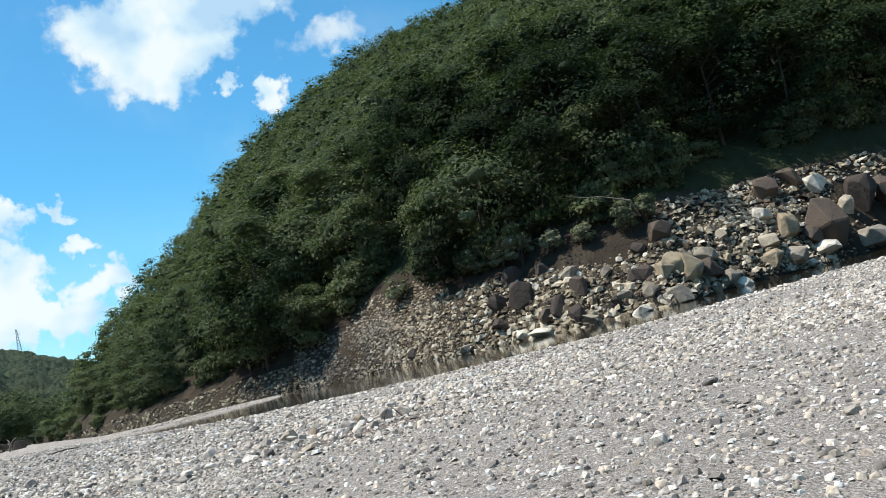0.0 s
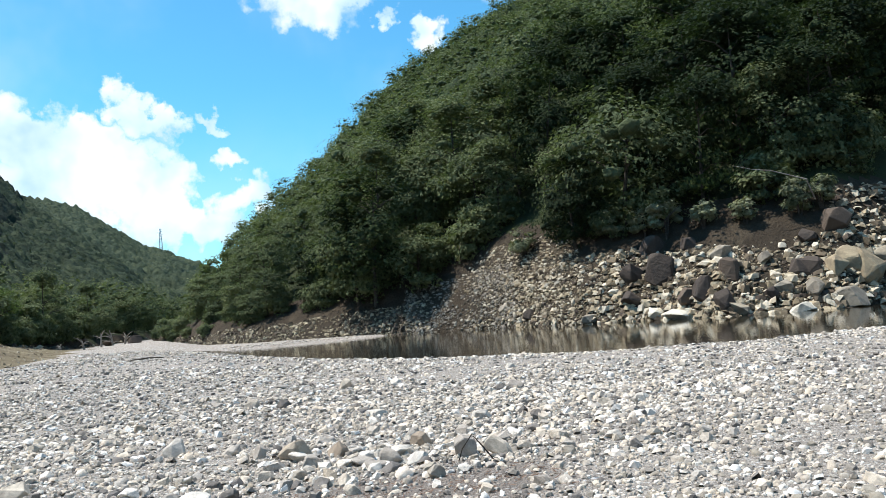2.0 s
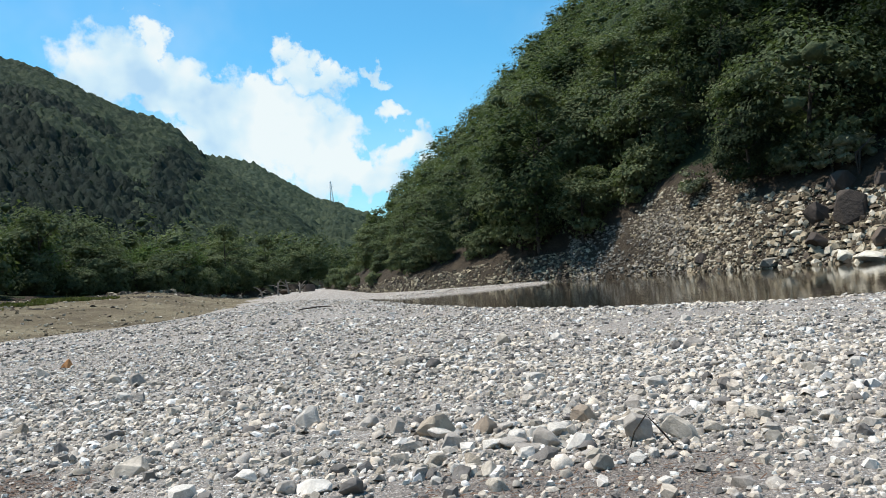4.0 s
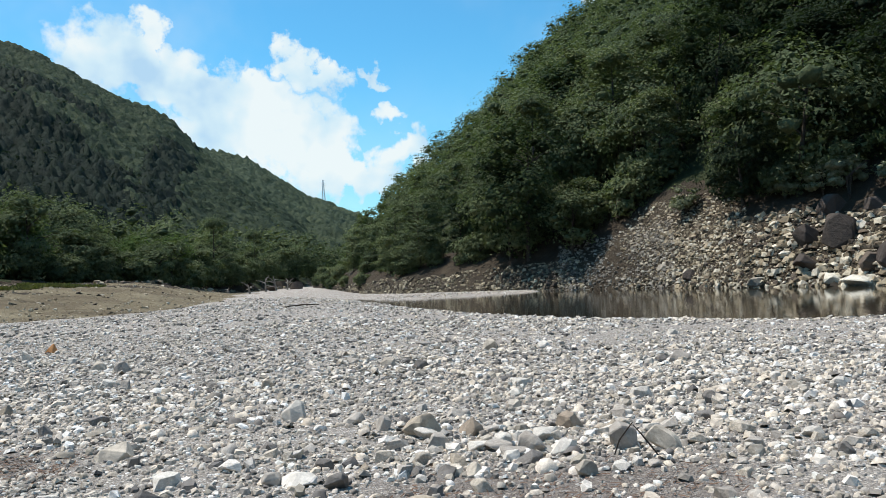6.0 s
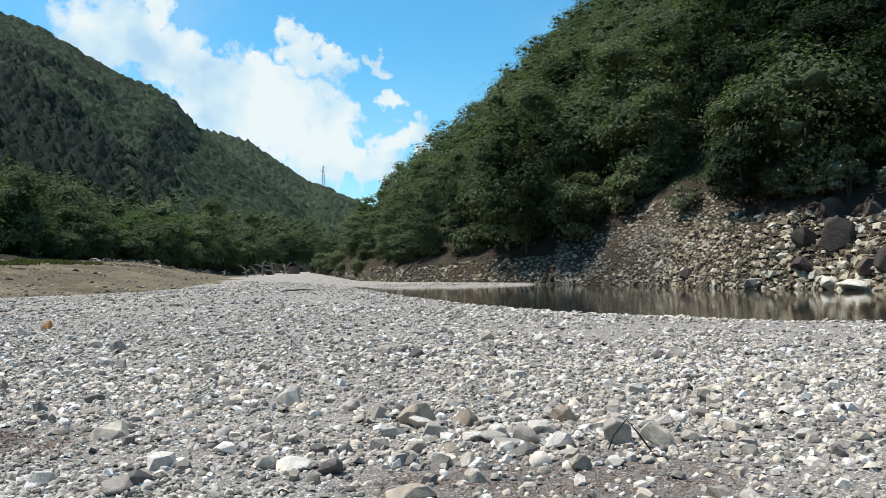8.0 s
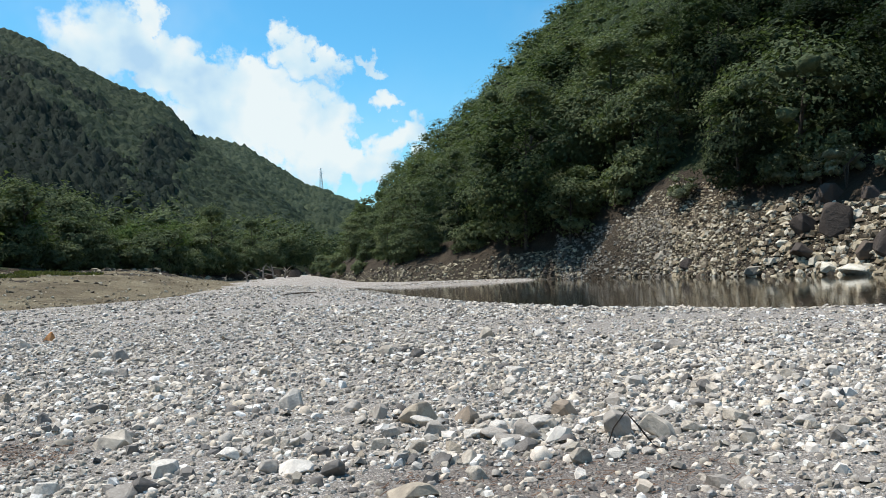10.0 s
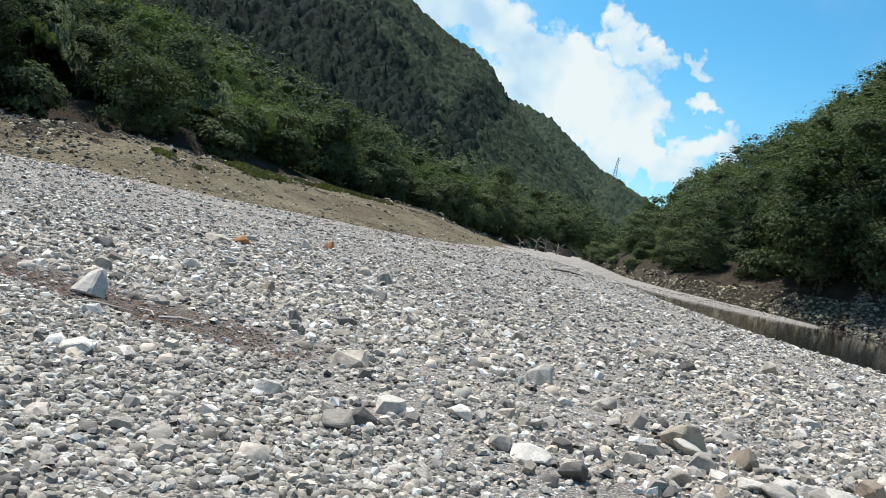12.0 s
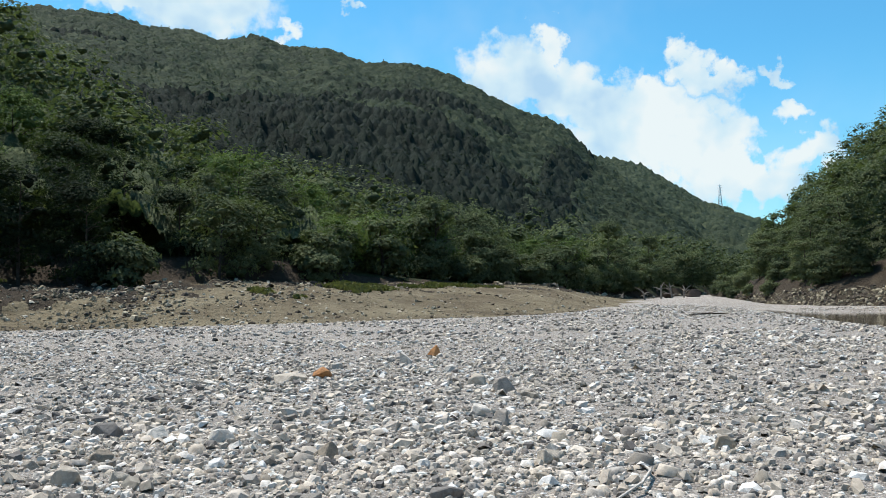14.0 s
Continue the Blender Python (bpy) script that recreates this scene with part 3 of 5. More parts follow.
def build_beach():
    az, q = np.meshgrid(np.linspace(-75, -12, 480), np.linspace(-0.15, 1.15, 76))
    edge, foot = np.interp(az, BEACH_EDGE[:, 0], BEACH_EDGE[:, 1]), np.interp(az, LEFT[:, 0], LEFT[:, 1])
    r = edge + q * (np.maximum(foot + 2.5 - edge, 2)) + 0.8 * fbm(az * 0.7, az * 0.0, 3.0, 71, 3)
    x, y = r * np.sin(np.radians(az)), r * np.cos(np.radians(az))
    v = np.stack([x, y, beach_z(az, r)], 2).reshape(-1, 3)
    i = np.arange(75)[:, None] * 480 + np.arange(479)[None]
    f = np.stack([i, i + 1, i + 481, i + 480], 2).reshape(-1, 4)
    me = mesh_of("silt_bank", v, f, BEACH, True)
    me.materials.append(BANK)
    # dark soil on the upper silt; its colour also stands for tree shade
    upper = (q + 0.4 * fbm(x, y, 5.0, 73, 4) + 0.4 * fbm(x, y, 1.3, 72, 4) + 0.24 * step(az, -41, -46))[:-1, :-1].ravel()
    me.polygons.foreach_set("material_index", (upper > 0.78).astype(np.int32))
    tagged(new("silt_bank", me), "low bank of dry yellow-brown silt", "bank", kind="structure")


build_beach()
GEO = {"right": dict(run=8.0, curve=0.92, seed=11), "left": dict(run=6.0, curve=0.9, seed=21),
       "ridge": dict(run=10.0, curve=1.0, rough=4.0, seed=31), "head": dict(run=10.0, curve=1.0, rough=3.0, seed=41)}
tagged(polar_sheet("hillside_right", RIGHT, -8.5, 181.0, 320, np.concatenate([np.linspace(45, 100, 80), np.geomspace(102, 520, 36)]), BANK, **GEO["right"]),
       "steep valley side with a raw eroded foot", "hillside", kind="structure")
tagged(polar_sheet("hillside_left", LEFT, -181.0, 12.0, 260, np.concatenate([np.linspace(34, 100, 60), np.geomspace(102, 560, 36)]), BANK, **GEO["left"]),
       "low eroded soil bank below the woods", "hillside", kind="structure")
tagged(polar_sheet("mountain_ridge", RIDGE, -120.0, -7.0, 154, np.geomspace(110, 640, 48), HUMUS, **GEO["ridge"]),
       "high wooded ridge above the valley", "mountain", kind="structure")
tagged(polar_sheet("mountain_head", HEAD, -24.0, 24.0, 160, np.geomspace(280, 1000, 50), HUMUS, **GEO["head"]),
       "distant wooded mountain closing the valley", "mountain", kind="structure")


# ---- woods ----
def leaf_faces(centres, normals, sizes, rng, corners=4):
    """Leaf sprays: irregular three- or four-cornered blades, one for each centre."""
    n = len(centres)
    normals = normals / np.maximum(np.linalg.norm(normals, axis=1), 1e-6)[:, None]
    ref = rng.normal(size=(n, 3))
    u = np.cross(normals, ref)
    u /= np.maximum(np.linalg.norm(u, axis=1), 1e-6)[:, None]
    w = np.cross(normals, u)
    k = sizes[:, None]
    j = rng.uniform(0.5, 1.0, (n, 4))
    droop = normals * k * rng.uniform(-0.3, 0.1, (n, 1))
    ring = [centres + u * k * j[:, :1], centres + w * k * j[:, 1:2] * 0.7 + droop, centres - u * k * j[:, 2:3], centres - w * k * j[:, 3:4] * 0.7 + droop]
    if corners == 3:
        ring = [ring[0], centres - u * k * j[:, 2:3] * 0.5 + w * k * 0.8 * j[:, 1:2] + droop, centres - u * k * j[:, 2:3] * 0.6 - w * k * 0.8 * j[:, 3:4]]
    return np.stack(ring, 1).reshape(-1, 3), (np.arange(n) * corners)[:, None] + np.arange(corners)[None]


def crowns(base, height, width, rng, lobes=8, leaves=30, leaf=0.5, conifer=False, low=0.25, coarse=False, fill=0.66, plump=1.0):
    """Crowns of many trees at once: pads of leaves round each stem."""
    t = len(base)
    hgt, wid = np.asarray(height)[:, None], np.asarray(width)[:, None]
    h = rng.uniform(low, 1.0, (t, lobes))
    if conifer:
        rad = (1.02 - h) * 0.9 * rng.uniform(0.5, 1.0, (t, lobes))
    else:
        rad = np.sqrt(np.clip(1 - ((h - 0.5) / 0.56) ** 2, 0.02, 1)) * rng.uniform(0.35, 0.85, (t, lobes))
    a = rng.uniform(0, 2 * np.pi, (t, lobes))
    c = np.stack([np.cos(a) * rad * wid, np.sin(a) * rad * wid, h * hgt], 2) + np.asarray(base)[:, None]
    lobe = plump * wid * rng.uniform(0.26, 0.46, (t, lobes)) * (1.0 if lobes > 15 else 1.3)
    squash = np.array([1.0, 1.0, 0.95 if conifer else 0.66])
    d = rng.normal(size=(t, lobes, leaves, 3))
    d[..., 2] = np.where(rng.random((t, lobes, leaves)) < 0.6, np.abs(d[..., 2]), d[..., 2])
    d /= np.linalg.norm(d, axis=3)[..., None]
    p = c[:, :, None] + d * squash * lobe[:, :, None, None] * rng.uniform(0.72, 1.28, (t, lobes, leaves, 1))
    out = p - np.asarray(base)[:, None, None] - np.array([0, 0, 0.4]) * np.asarray(height)[:, None, None, None]
    out /= np.maximum(np.linalg.norm(out, axis=3), 1e-3)[..., None]
    nrm = 0.5 * d + 0.9 * out + rng.normal(0, 0.4, d.shape) + np.array([0, 0, 0.4])
    size = leaf * rng.uniform(0.6, 1.3, (t, lobes, leaves))
    v, f = leaf_faces(p.reshape(-1, 3), nrm.reshape(-1, 3), size.ravel(), rng, 3)
    # the inner twigs and shaded leaves of each pad, as an uneven clump
    bv, bf = (OCT_V, OCT_F) if coarse else (BALL_V, BALL_F)
    m = t * lobes
    body = bv[None] * (1 + rng.uniform(-0.32, 0.22, (m, len(bv), 1))) * squash * fill
    body = body * lobe.reshape(-1)[:, None, None] + c.reshape(-1, 1, 3)
    faces = bf[None] + (np.arange(m) * len(bv))[:, None, None]
    return joined([(v, f), (body.reshape(-1, 3), faces.reshape(-1, 3))])


def scatter(cell, box, keep, rng):
    """Points on a jittered grid of the plan, kept by a test on azimuth and distance."""
    x0, x1, y0, y1 = box
    gx, gy = np.meshgrid(np.arange(x0, x1, cell), np.arange(y0, y1, cell))
    gx, gy = gx.ravel() + rng.uniform(-0.45, 0.45, gx.size) * cell, gy.ravel() + rng.uniform(-0.45, 0.45, gy.size) * cell
    az, r = np.degrees(np.arctan2(gx, gy)), np.hypot(gx, gy)
    ok = keep(az, r)
    return gx[ok], gy[ok], az[ok], r[ok]


def tube(points, radii, sides=7):
    """A bent, tapering round limb."""
    pts = [Vector(p) for p in points]
    verts, faces = [], []
    for i, p in enumerate(pts):
        d = (pts[min(i + 1, len(pts) - 1)] - pts[max(i - 1, 0)]).normalized()
        u = d.cross(Vector((0.31, 0.95, 0.05))).normalized()
        w = d.cross(u)
        for k in range(sides):
            a = 2 * math.pi * k / sides
            verts.append((p + (u * math.cos(a) + w * math.sin(a)) * radii[i])[:])
    for i in range(len(pts) - 1):
        for k in range(sides):
            faces.append((i * sides + k, i * sides + (k + 1) % sides, (i + 1) * sides + (k + 1) % sides, (i + 1) * sides + k))
    return np.array(verts), np.array(faces)


def joined(pieces):
    vs, fs, at = [], [], 0
    for v, f in pieces:
        vs.append(v), fs.append(f + at)
        at += len(v)
    return np.concatenate(vs), np.concatenate(fs)


def tree_proto(rng, height, width, material, label, name="tree", lobes=27, low=0.11):
    """A broadleaved tree: a tapered leaning trunk with limbs, and a crown of pads of leaves."""
    tree = tagged(new(name), label, name, group="trees and bushes on the valley sides")
    lean = rng.uniform(-0.08, 0.08, 2) * height
    pieces = [tube([(0, 0, -0.6), (lean[0] * 0.3, lean[1] * 0.3, height * 0.3), (lean[0] * 0.7, lean[1] * 0.7, height * 0.6), (lean[0], lean[1], height * 0.92)],
                   [0.17, 0.13, 0.08, 0.02])]
    for k in range(7):
        h, a, reach = rng.uniform(0.25, 0.75) * height, rng.uniform(0, 6.28), width * rng.uniform(0.5, 0.9)
        s = np.array([lean[0] * h / height, lean[1] * h / height, h])
        e = s + np.array([math.cos(a) * reach, math.sin(a) * reach, reach * rng.uniform(0.2, 0.6)])
        m = (s + e) / 2 + np.array([0, 0, reach * 0.12])
        pieces.append(tube([s, m, e], [0.06, 0.04, 0.015], 5))
    part("trunk", mesh_of("trunk", *joined(pieces), BARK, True), tree)
    v, f = crowns(np.zeros((1, 3)), [height], [width], rng, lobes=lobes, leaves=150, leaf=0.20, low=low, fill=0.36, plump=1.12)
    part("crown", mesh_of("crown", v, f, material, True), tree)
    return tree


rng = np.random.default_rng(7)


def foot_of(table, az):
    return np.interp(az, table[:, 0], table[:, 1])


def crest_of(table, az):
    return np.interp(az, table[:, 0], table[:, 3])


def grow_trees(protos, xs, ys, zs, rng, lo=0.8, hi=1.25, small=None):
    for i, (x, y, z) in enumerate(zip(xs, ys, zs)):
        p = protos[rng.integers(len(protos))]
        s = rng.uniform(lo, hi) * (1.0 if small is None else small[i])
        copy_thing(p, pose(x, y, z, rng.uniform(-4, 4), rng.uniform(-4, 4), rng.uniform(0, 360)) @ Matrix.Diagonal((s, s, s * rng.uniform(0.85, 1.15), 1)))


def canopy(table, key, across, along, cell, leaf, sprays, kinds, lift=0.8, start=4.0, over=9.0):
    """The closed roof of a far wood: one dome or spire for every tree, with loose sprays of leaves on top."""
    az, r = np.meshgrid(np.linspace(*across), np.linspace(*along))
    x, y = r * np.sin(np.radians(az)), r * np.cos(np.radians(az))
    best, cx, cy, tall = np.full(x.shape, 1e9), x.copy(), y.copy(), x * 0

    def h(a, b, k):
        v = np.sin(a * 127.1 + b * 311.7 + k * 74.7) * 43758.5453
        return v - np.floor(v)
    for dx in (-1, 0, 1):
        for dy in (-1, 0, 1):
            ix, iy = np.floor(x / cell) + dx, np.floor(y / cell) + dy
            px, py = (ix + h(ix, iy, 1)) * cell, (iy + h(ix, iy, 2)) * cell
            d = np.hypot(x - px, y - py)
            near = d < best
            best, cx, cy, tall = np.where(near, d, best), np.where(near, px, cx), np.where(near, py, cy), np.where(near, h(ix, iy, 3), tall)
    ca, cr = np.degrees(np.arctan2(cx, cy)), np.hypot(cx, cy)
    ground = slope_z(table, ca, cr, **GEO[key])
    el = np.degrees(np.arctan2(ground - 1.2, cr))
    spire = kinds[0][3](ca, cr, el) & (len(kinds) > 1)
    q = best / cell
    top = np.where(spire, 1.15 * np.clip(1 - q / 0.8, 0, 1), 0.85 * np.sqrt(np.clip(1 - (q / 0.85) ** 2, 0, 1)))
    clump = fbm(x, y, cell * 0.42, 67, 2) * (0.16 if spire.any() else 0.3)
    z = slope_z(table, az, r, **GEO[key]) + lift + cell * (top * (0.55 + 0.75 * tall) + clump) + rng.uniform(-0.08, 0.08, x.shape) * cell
    foot, crest = foot_of(table, az), crest_of(table, az)
    n = x.shape[1]
    v = np.stack([x, y, z], 2).reshape(-1, 3)
    i = (np.arange(x.shape[0] - 1)[:, None] * n + np.arange(n - 1)[None]).ravel()
    inside = ((r > foot + start) & (r < crest + over)).ravel()[i]
    for name, material, label, test in kinds:
        k = i[inside & test(ca, cr, el).ravel()[i]]
        f = np.concatenate([np.stack([k, k + 1, k + n + 1], 1), np.stack([k, k + n + 1, k + n], 1)])
        p = v[rng.choice(k, sprays * len(k) // max(inside.sum(), 1))]
        p = p + rng.normal(0, 0.25, p.shape) * cell * np.array([0.6, 0.6, 0.3])
        lv, lf = leaf_faces(p, rng.normal(0, 0.5, p.shape) + np.array([0, 0, 0.9]), leaf * rng.uniform(0.6, 1.4, len(p)), rng, 3)
        used = np.unique(f)
        index = np.zeros(len(v), dtype=int)
        index[used] = np.arange(len(used))
        me = mesh_of(name, *joined([(v[used], index[f]), (lv, lf)]), material, True)
        tagged(new(name, me), label, "woods", kind="stuff")


def build_woods():
    labels = ("dense green broadleaved tree on the steep bank", "spreading dark green tree with layered branches", "rounded leafy tree in full summer leaf")
    protos = [tree_proto(rng, h, w, LEAF, labels[i % 3]) for i, (h, w) in enumerate(((8.5, 3.4), (7.5, 3.8), (9.5, 3.2), (6.5, 3.0), (8.0, 4.2)))]
    dark = [tree_proto(rng, h, w, LEAF_DARK, "tall dark evergreen tree on the bank, shade put into its leaf colour") for h, w in ((10.0, 3.8), (9.0, 3.4))]
    light = [tree_proto(rng, h, w, LEAF_LIGHT, "fresh light-green tree above the silt bank", low=0.12) for h, w in ((7.0, 3.6), (8.4, 3.8))]
    light += [tree_proto(rng, h, w, LEAF, "leafy green tree overhanging the shaded bank", low=0.12) for h, w in ((7.6, 3.9), (8.8, 3.7), (6.8, 3.8))]
    shrubs = [tree_proto(rng, h, w, LEAF, "low leafy bush at the edge of the woods", "bush", 18) for h, w in ((3.6, 2.1), (2.6, 1.9))]
    # front of the right-hand wood, tree by tree
    x, y, az, r = scatter(4.7, (-20, 100, 30, 150), lambda a, d: (a > -6.3) & (a < 52) & (d > foot_of(RIGHT, a) + np.interp(a, (-6, 0, 9, 12, 15, 16.8, 18.2, 19.5, 31, 36, 41), (3.4, 3.8, 4.0, 4.2, 4.8, 7.4, 7.4, 5.8, 6.8, 8.4, 10.6))) & (d < foot_of(RIGHT, a) + 34), rng)
    z = slope_z(RIGHT, az, r, **GEO["right"]) - 0.2
    # dark copies get likelier to the right, painting the shade of that slope
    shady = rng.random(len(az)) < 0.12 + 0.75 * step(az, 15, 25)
    small = 0.42 + 0.58 * step(az, -6, 7)
    grow_trees(protos, x[~shady], y[~shady], z[~shady], rng, small=small[~shady])
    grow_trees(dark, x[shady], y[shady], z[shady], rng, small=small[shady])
    x, y, az, r = scatter(2.2, (-24, 100, 30, 170), lambda a, d: (a > -8.4) & (a < 52) & (d > foot_of(RIGHT, a) + np.interp(a, (-8.4, -6, 0, 9, 12, 16, 18, 20, 31, 36, 41), (3.0, 4.4, 6.4, 7.0, 7.6, 9.6, 9.6, 7.4, 8.2, 10.0, 12.6))) & (d < foot_of(RIGHT, a) + 10.2 + 4.0 * step(a, 28, 34)), rng)
    grow_trees(shrubs, x, y, slope_z(RIGHT, az, r, **GEO["right"]) - 0.4, rng, 0.6, 1.15, 0.6 + 0.4 * step(az, -6, 3))
    # the left bank
    x, y, az, r = scatter(4.1, (-110, 10, 20, 210), lambda a, d: (a > -74) & (a < -6.5) & (d > foot_of(LEFT, a) + 3.4 + 5.6 * step(a, -38, -29) - 3.2 * step(a, -25, -18) - 2.4 * step(a, -42, -50)) & (d < foot_of(LEFT, a) + np.where(a < -30, 24, 20)), rng)
    z, over = np.maximum(beach_z(az, r), slope_z(LEFT, az, r, **GEO["left"])) - 0.2, az < -15
    # dark copies here too: deep shade on the left is put into leaf colour
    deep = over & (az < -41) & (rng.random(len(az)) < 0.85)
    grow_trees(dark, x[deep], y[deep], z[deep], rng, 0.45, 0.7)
    over &= ~deep
    grow_trees(light[:2] * 2 + light[2:], x[over], y[over], z[over], rng, 0.5, 0.82)
    rest = ~over & ~deep
    grow_trees(protos[:4], x[rest], y[rest], z[rest], rng, 0.5, 0.82)
    x, y, az, r = scatter(2.9, (-110, 10, 20, 130), lambda a, d: (a > -74) & ((a > -36) | (vnoise(a, a * 0, 3.0, 5) > 0.62)) & (a < -10) & (d > foot_of(LEFT, a) - 2.4 * step(a, -42, -50) - 3.6 * step(a, -25, -18) + 1.4 + 5.6 * step(a, -38, -29)) & (d < foot_of(LEFT, a) + 6.4 + 3.4 * step(a, -38, -29)), rng)
    grow_trees(shrubs, x, y, np.maximum(beach_z(az, r), slope_z(LEFT, az, r, **GEO["left"])) - 0.2, rng, 0.7, 1.2)
    for p in protos + shrubs + dark + light:
        for o in (p, *p.children):
            bpy.data.objects.remove(o)
    # the rest of the woods
    def wood(name, table, key, cell, box, keep, lobes, leaves, leaf, size, material, label, conifer=False, fill=0.9, coarse=True, wide=0.45, plump=1.0):
        x, y, az, r = scatter(cell, box, lambda a, d: keep(a, d, np.degrees(np.arctan2(slope_z(table, a, d, **GEO[key]) - 1.2, d))), rng)
        base = np.stack([x, y, slope_z(table, az, r, **GEO[key]) - 0.4], 1)
        h = rng.uniform(0.62, 1.3, len(x)) * size * (0.6 + 0.4 * step(az, -6, 6) if key == "right" else 1.0)
        v, f = crowns(base, h, h * (0.33 if conifer else wide), rng, lobes, leaves, leaf, conifer, 0.1, coarse, fill, plump)
        tagged(new(name, mesh_of(name, v, f, material, True)), label, "woods", kind="stuff")

    # added dark sheet under the crowns, so gaps between them look shaded
    canopy(RIGHT, "right", (4.0, 58, 220), (84, 284, 160), 5.0, 0.3, 20000, (("undergrowth", LEAF_DARK, "dark filler sheet below the crowns, gap shade put into its colour", lambda a, d, e: a < 90),), 0.1, 26.0, 0.0)
    canopy(LEFT, "left", (-70.0, -30, 200), (48, 124, 110), 3.4, 0.26, 9000, (("bank_undergrowth", LEAF, "shaded undergrowth on the rise above the bank", lambda a, d, e: a < 90),), 0.1, 7.5, 0.0)
    wood("hillside_woods", RIGHT, "right", 5.2, (-30, 220, 20, 300), lambda a, d, e: (a > -6.6) & (a < 58) & (d > foot_of(RIGHT, a) + 31) & (d < crest_of(RIGHT, a) + 8),
         8, 36, 0.33, 7.6, LEAF, "dense summer woods covering the steep valley side", fill=0.36, wide=0.40, plump=1.0)
    wood("bank_woods", LEFT, "left", 5.2, (-150, 20, 5, 290), lambda a, d, e: (a > -76) & (a < 0) & (d > foot_of(LEFT, a) + np.where(a < -30, 22, 18)) & (d < crest_of(LEFT, a) + 10),
         11, 38, 0.34, 7.5, LEAF, "green woods on the rise above the bank", fill=0.34)
    # planted cedars fill the hollows of the mountain, mixed woods its spurs
    hollow = np.array([(-76, 13.5), (-48, 14.0), (-40, 13.0), (-33, 13.2), (-27, 12.0), (-22.3, 9.6), (-20, 6.4), (-19, 2.5), (-18.7, 2.5), (-18.2, 9.4), (-16.2, 8.9), (-15.6, 7.6), (-15.2, 1.0), (-10, 1.0)])

    def cedar(a, d, e):
        x, y = d * np.sin(np.radians(a)), d * np.cos(np.radians(a))
        return e + 4.2 * fbm(x, y, 55.0, 51, 4) < np.interp(a + 1.2 * fbm(x, y, 50.0, 53, 3) - np.where(a > -19, 0.5 * (e - 8), 0), hollow[:, 0], hollow[:, 1])

    canopy(RIDGE, "ridge", (-63, -7.2, 450), (112, 555, 270), 3.1, 0.5, 52000, (("cedar_woods", NEEDLE, "dark planted cedar woods on the mountain", cedar),
           ("ridge_woods", LEAF_FAR, "mixed woods on the upper mountain slopes", lambda a, d, e: ~cedar(a, d, e))))
    canopy(HEAD, "head", (-18, -1.5, 190), (286, 870, 150), 5.0, 0.7, 6000, (("far_woods", LEAF_FAR, "distant wooded slope at the head of the valley", lambda a, d, e: a < 90),))


build_woods()


# ---- the rockfall on the right bank ----
def boulder_mesh(name, size, material, rg, corners=15, worn=0.05, taper=0.0):
    """An angular block: the hull of scattered corners, with slightly worn edges."""
    bm = bmesh.new()
    for k in range(corners):
        d = Vector(rg.normal(size=3)).normalized()
        bm.verts.new(Vector((abs(c) ** 0.74 * (1 if c > 0 else -1) for c in d)) * rg.uniform(0.82, 1.0))
    hull = bmesh.ops.convex_hull(bm, input=bm.verts)
    bmesh.ops.delete(bm, geom=list({g for g in hull["geom_interior"] + hull["geom_unused"] if isinstance(g, bmesh.types.BMVert)}), context="VERTS")
    bmesh.ops.dissolve_limit(bm, angle_limit=radians(14), verts=bm.verts, edges=bm.edges)
    bmesh.ops.bevel(bm, geom=list(bm.edges), offset=worn, segments=1, affect="EDGES", clamp_overlap=True)
    bmesh.ops.triangulate(bm, faces=bm.faces)
    half = [max(abs(v.co[k]) for v in bm.verts) for k in range(3)]
    for v in bm.verts:
        slim = 1 - taper * max(v.co.z / half[2], 0)
        v.co = Vector((v.co.x / half[0] * size[0] * slim, v.co.y / half[1] * size[1] * slim, v.co.z / half[2] * size[2]))
    return bm_mesh(name, bm, material)


RG = np.random.default_rng(19)


def lay_boulders(tone, label, rows):
    for x, y, z, w, h in rows:
        ob = new("boulder", boulder_mesh("boulder", (w * 0.55, w * 0.48, h * 0.55), BOULDER[tone], RG, 18, 0.05, 0.28))
        ob.matrix_basis = pose(x, y, z + h * 0.18, RG.uniform(-12, 12), RG.uniform(-12, 12), RG.uniform(0, 360))
        tagged(ob, label, "boulder", group="boulders of the rockfall")


def lay_stones(tone, label, rows):
    for x, y, w, h in rows:
        ob = new("stone", boulder_mesh("stone", (w * 0.52, w * RG.uniform(0.36, 0.48), h * 0.64), ROCKS[tone], RG, 16, 0.06, 0.42))
        z = float(ground_z(np.array([x]), np.array([y]))[0])
        ob.matrix_basis = pose(x, y, z + h * 0.26, RG.uniform(-10, 10), RG.uniform(-10, 10), RG.uniform(-35, 35))
        tagged(ob, label, "stone", group="large stones on the gravel bar")


